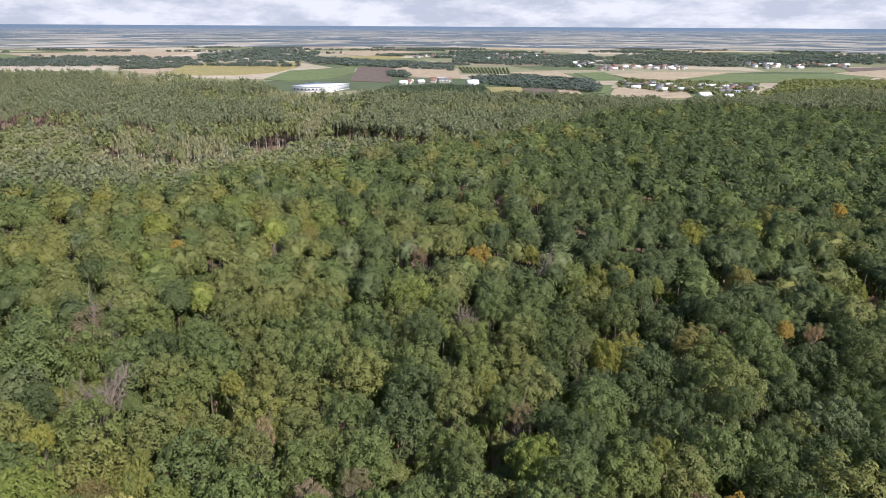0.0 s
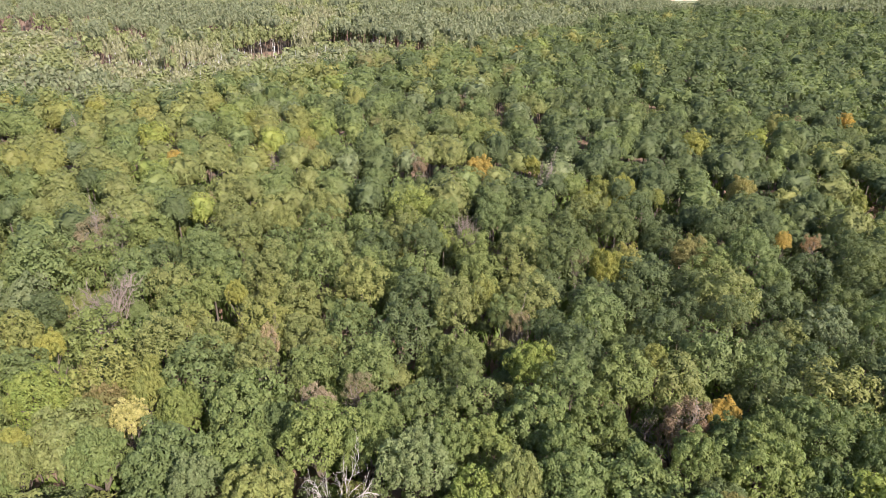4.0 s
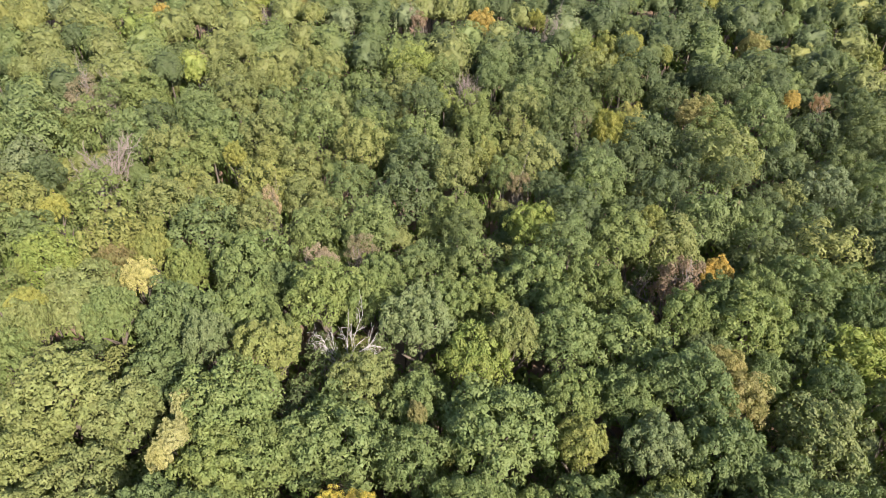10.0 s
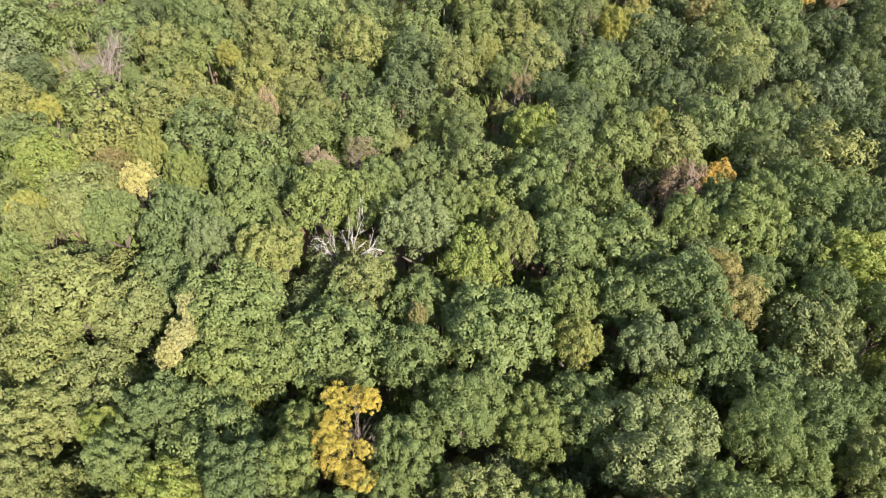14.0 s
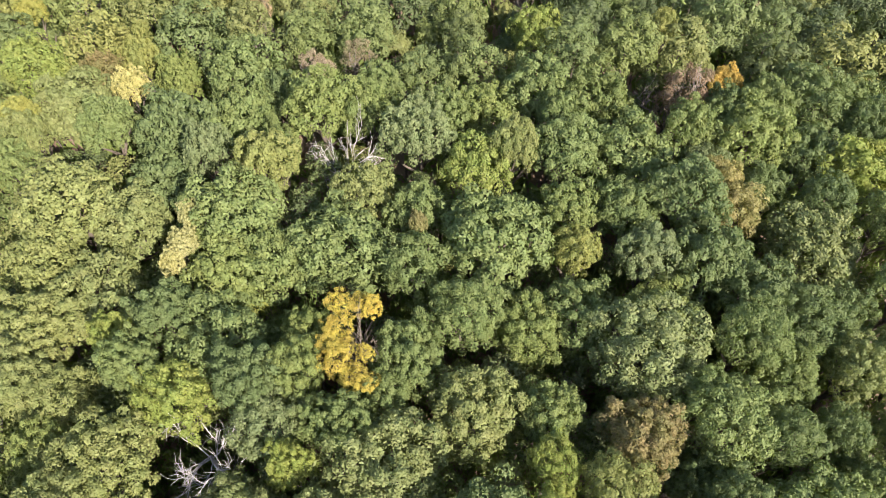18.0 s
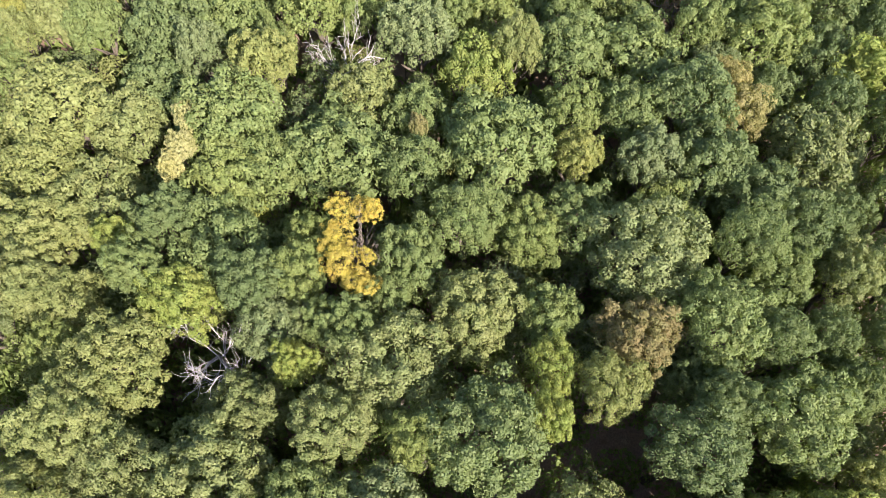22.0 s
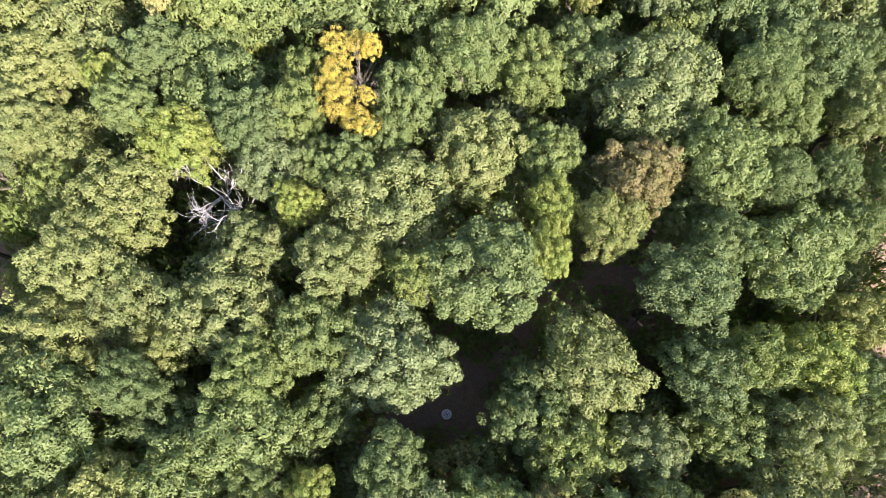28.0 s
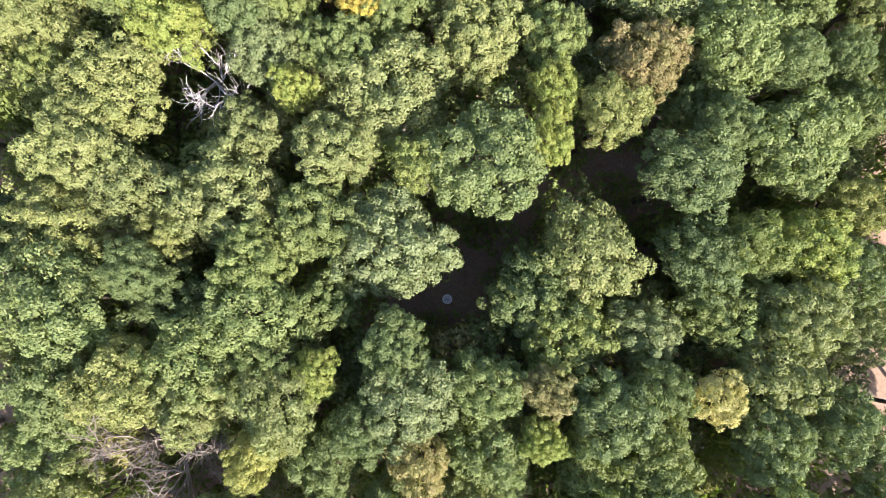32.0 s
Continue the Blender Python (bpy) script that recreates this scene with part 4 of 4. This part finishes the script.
field(STUBBLE, [(698, 1247), (867, 1361), (718, 1124)])
field(STUBBLE, [(768, 2769), (1289, 3113), (1270, 2650), (784, 2235)])
field(PLOUGH, [(809, 1412), (931, 1464), (811, 1272), (757, 1283)])
field(MUSTARD, [(54, 919), (103, 922), (100, 826), (58, 824)])
field(PLOUGH, [(103, 905), (145, 899), (134, 801), (100, 812)])
field(STUBBLE, [(146, 891), (172, 884), (163, 796), (138, 801)])
field(STUBBLE, [(224, 904), (330, 965), (287, 789), (186, 777)])
field(GRASS, [(201, 966), (235, 958), (196, 832), (172, 853)])
tree_belt("hazy_hedge", 90, 9, [(-846, 1322), (-632, 1325), (-564, 1575), (-643, 1740), (-982, 1667), (-976, 1529)])
tree_belt("hazy_hedge", 40, 9, [(-578, 1242), (-487, 1284), (-543, 1434), (-640, 1403)])
tree_belt("hazy_hedge", 130, 10, [(-525, 1481), (-295, 1606), (-388, 2124), (-618, 2347), (-639, 1807)])
tree_belt("hazy_hedge", 120, 9, [(-296, 1482), (15, 1261), (17, 1427), (-195, 1645), (-315, 1718)])
tree_belt("hazy_hedge", 110, 9, [(51, 964), (191, 846), (224, 1015), (105, 1123), (39, 1069)])
tree_belt("alder", 80, 8, [(226, 903), (357, 780), (441, 970), (279, 1052)])
tree_belt("alder", 90, 10, [(357, 780), (564, 876), (657, 1025), (511, 1015)])
tree_belt("hazy_hedge", 140, 10, [(345, 1549), (607, 1423), (848, 2039), (517, 2036)])
tree_belt("hazy_hedge", 140, 9, [(17, 1515), (296, 1374), (424, 1984), (37, 1894)])
tree_belt("hazy_hedge", 120, 10, [(685, 1609), (981, 1544), (1303, 2059), (866, 2082)])
tree_belt("hazy_hedge", 20, 9, [(-87, 1109), (-58, 1086), (-64, 1193), (-93, 1190)])
hamlet(36, [(218, 887), (369, 807), (413, 915), (252, 977)])
hamlet(36, [(287, 1285), (467, 1335), (494, 1432), (322, 1416)])
hamlet(45, [(590, 1383), (804, 1384), (905, 1560), (663, 1558)])
hamlet(27, [(103, 1708), (301, 1730), (363, 2097), (138, 2024)])
hamlet(10, [(-73, 1778), (-16, 1785), (-18, 2003), (-82, 1994)])
hamlet(12, [(-66, 937), (12, 1001), (4, 1044), (-68, 975)])
hamlet(12, [(250, 1370), (292, 1355), (326, 1547), (287, 1543)])

for i, (x, y, turn, k) in enumerate(spots):
    m = pose(x, y, lift(x, y), 0, 0, turn)
    ahead = [s for s in spots[:i] if s[3] == k]
    if ahead:
        copy_thing(models[k], m)
    else:
        models[k].matrix_world = m


def warehouse():
    root = new("warehouse")
    root.location, root.rotation_euler = (-164.0, 838.0, 0), (0, 0, radians(-19))
    w, d, h = 48, 60, 6.5
    part("wall", poly_mesh("wall", *box_arrays(-w / 2, 0, 0, w / 2, d, h), [SHEET_GREY]), root)
    part("roof", poly_mesh("roof", *gable_arrays(w, d, h, h + 0.5, 0.8), [SHEET_WHITE]), root).location = (0, d / 2, 0)
    part("plinth", poly_mesh("plinth", *box_arrays(-w / 2 - 0.1, -0.1, 0, w / 2 + 0.1, d + 0.1, 1.0), [PLASTER]), root)
    for i in range(9):
        x = -w / 2 + 2.2 + i * 5.1
        part("dock_door", poly_mesh("dock_door", *box_arrays(x, -0.15, 2.6, x + 2.2, 0.1, 3.8), [DARK_GLASS]), root)
    return tagged(root, "large flat warehouse with white roof and grey walls beyond the wood", "warehouse")


warehouse()


def barn(name, x, y, w, d, h, turn, label):
    root = house(name, w, d, h, SHEET_WHITE, label)
    root.location, root.rotation_euler = (x, y, 0), (0, 0, radians(turn))
    root["category"], root["group"] = "barn", "farm sheds"


barn("barn", 39, 937, 15, 11, 4.4, 12, "white barn with a pale metal roof beside dark trees")
barn("barn", 300, 790, 15, 9, 3.6, 20, "white barn with a pale metal roof at the village edge")
barn("barn", 322, 776, 11, 8, 3.2, 20, "small white barn at the village edge")


def orchard(corners, rows, per_row, label):
    """Rows of small clipped trees between four corners."""
    a, b, c, e = [np.array(k, float) for k in corners]
    g = np.random.default_rng(rows)
    pts = np.array([(a + (b - a) * u) + ((e + (c - e) * u) - (a + (b - a) * u)) * v for u in np.linspace(0, 1, rows) for v in np.linspace(0, 1, per_row)])
    h = g.uniform(2.6, 3.6, len(pts))
    p = stand(belt_crowns[0], pts[:, 0], pts[:, 1], land(np.hypot(pts[:, 0], pts[:, 1])) + h * 0.5, h * 0.5, h * 0.55, pts[:, 0])
    tagged(new("orchard", poly_mesh("orchard", *p, [CANOPY["crop"]])), label, "orchard", "orchards", "stuff")


orchard([(-85, 812), (8, 845), (10, 942), (-74, 900)], 22, 26, "orchard of small green trees in straight rows")
orchard([(15, 840), (55, 838), (52, 930), (12, 925)], 10, 20, "orchard of dark green trees in straight rows")
orchard([(35, 1190), (110, 1175), (120, 1330), (30, 1340)], 14, 22, "orchard of small trees in straight rows")


def pylon(x, y):
    steel = TILE_GREY
    root = new("pylon")
    root.location = (x, y, 0)
    for sx_, sy_ in ((-1, -1), (1, -1), (1, 1), (-1, 1)):
        part("leg", poly_mesh("leg", *tube([(3 * sx_, 3 * sy_, 0), (0.9 * sx_, 0.9 * sy_, 22), (0.2 * sx_, 0.2 * sy_, 34)], (0.2, 0.16, 0.12), 4), [steel]), root)
    for z, w in ((22, 7), (27, 6), (31, 4.5)):
        part("crossarm", poly_mesh("crossarm", *tube([(-w, 0, z), (0, 0, z + 0.8), (w, 0, z)], (0.1, 0.25, 0.1), 4), [steel]), root)
    return tagged(root, "tall grey lattice power pylon among the fields", "pylon", "power pylons")


pylon(-448, 1512), pylon(-331, 1478)


def pond():
    m, n, l, b = node_material("pond_water")
    b.inputs["Base Color"].default_value, b.inputs["Roughness"].default_value = (0.05, 0.045, 0.03, 1), 0.08
    a = np.linspace(0, 2 * math.pi, 32, endpoint=False)
    wob = 1 + 0.12 * np.sin(3 * a + 1) + 0.08 * np.sin(5 * a)
    ring = np.stack([np.cos(a) * 13 * wob - 103, np.sin(a) * 16 * wob + 418, np.full(32, 0.1)], 1)
    inner = np.stack([np.cos(a) * 1.0 - 103, np.sin(a) * 1.0 + 418, np.full(32, 0.1)], 1)
    f = np.array([(i, 32 + i, 32 + (i + 1) % 32, (i + 1) % 32) for i in range(32)])
    tagged(new("pond", poly_mesh("pond", np.concatenate([ring, inner]), f[:, ::-1], [m])), "small dark pond in the marshy wood", "pond", kind="structure")


pond()


def snags():
    """Pale dead birch stems that stand in the marsh by the pond."""
    g = np.random.default_rng(31)
    n = 170
    az, d = np.radians(g.uniform(-24, 2, n)), g.uniform(335, 470, n)
    x, y = d * np.sin(az), d * np.cos(az)
    h = g.uniform(8, 14, n)
    stem = halved(tube([(0, 0, 0), (0.01, 0, 0.5), (0, 0.01, 1)], (0.013, 0.010, 0.004), 4))
    fork = halved(tube([(0, 0, 0.6), (0.09, 0.02, 0.75), (0.13, 0.03, 0.88)], (0.006, 0.005, 0.002), 3))
    p = stand(join_arrays([stem, fork]), x, y, np.full(n, 0.05), h, h, g.uniform(0, 6.28, n))
    tagged(new("birch_snags", poly_mesh("birch_snags", *p, [BIRCH_BARK])), "pale dead birch stems standing in the marsh", "dead trees", kind="stuff")


snags()


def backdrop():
    """The far plain at the horizon on a glowing sheet: strips of field, wood and village under painted blue haze."""
    m = bpy.data.materials.new("hazed_far_plain")
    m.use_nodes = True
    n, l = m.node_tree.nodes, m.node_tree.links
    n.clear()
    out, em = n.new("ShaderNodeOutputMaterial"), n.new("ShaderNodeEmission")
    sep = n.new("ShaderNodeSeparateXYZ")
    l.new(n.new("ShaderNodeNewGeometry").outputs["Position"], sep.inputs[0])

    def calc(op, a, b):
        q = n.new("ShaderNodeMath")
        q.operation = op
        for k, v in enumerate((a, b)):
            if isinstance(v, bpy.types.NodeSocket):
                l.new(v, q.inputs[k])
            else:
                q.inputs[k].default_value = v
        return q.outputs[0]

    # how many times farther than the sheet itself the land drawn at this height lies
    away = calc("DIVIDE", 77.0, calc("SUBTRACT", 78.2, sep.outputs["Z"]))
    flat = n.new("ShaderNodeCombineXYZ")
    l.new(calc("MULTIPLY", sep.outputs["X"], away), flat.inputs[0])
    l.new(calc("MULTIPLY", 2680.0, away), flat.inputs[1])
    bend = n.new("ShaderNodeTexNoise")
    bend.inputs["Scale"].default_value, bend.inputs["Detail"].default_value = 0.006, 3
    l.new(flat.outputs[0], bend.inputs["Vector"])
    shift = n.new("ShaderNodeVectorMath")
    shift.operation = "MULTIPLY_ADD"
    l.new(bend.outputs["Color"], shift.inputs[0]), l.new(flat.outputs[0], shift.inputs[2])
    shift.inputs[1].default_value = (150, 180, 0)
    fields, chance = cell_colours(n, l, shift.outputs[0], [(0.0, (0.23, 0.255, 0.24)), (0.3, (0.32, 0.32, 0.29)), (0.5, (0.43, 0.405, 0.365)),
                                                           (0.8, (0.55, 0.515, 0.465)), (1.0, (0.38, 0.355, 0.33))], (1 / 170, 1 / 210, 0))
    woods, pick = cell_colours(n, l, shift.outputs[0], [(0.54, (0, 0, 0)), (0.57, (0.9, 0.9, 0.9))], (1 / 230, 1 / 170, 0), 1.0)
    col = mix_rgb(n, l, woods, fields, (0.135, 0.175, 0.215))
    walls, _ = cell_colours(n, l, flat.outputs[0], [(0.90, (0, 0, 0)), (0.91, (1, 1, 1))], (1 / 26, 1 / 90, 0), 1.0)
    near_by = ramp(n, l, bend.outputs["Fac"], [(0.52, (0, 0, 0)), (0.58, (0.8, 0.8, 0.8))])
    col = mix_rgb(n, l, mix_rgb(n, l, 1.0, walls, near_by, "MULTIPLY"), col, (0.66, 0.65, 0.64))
    # haze put into the colour: it blends to blue towards the horizon
    haze_amount = n.new("ShaderNodeMapRange")
    haze_amount.inputs["From Min"].default_value, haze_amount.inputs["From Max"].default_value, haze_amount.inputs["To Max"].default_value = 1.0, 7.5, 0.80
    l.new(away, haze_amount.inputs["Value"])
    col = mix_rgb(n, l, haze_amount.outputs["Result"], col, (0.15, 0.235, 0.36))
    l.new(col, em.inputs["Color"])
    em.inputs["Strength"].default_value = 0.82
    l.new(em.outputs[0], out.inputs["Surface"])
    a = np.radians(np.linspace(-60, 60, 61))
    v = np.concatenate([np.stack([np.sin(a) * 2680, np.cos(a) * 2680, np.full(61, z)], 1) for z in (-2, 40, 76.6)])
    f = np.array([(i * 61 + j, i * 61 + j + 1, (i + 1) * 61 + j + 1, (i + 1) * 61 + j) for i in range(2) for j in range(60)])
    tagged(new("backdrop", poly_mesh("backdrop", v, f, [m])), "glowing sheet of a distant plain, fields and woods under painted blue haze", "backdrop", kind="structure")


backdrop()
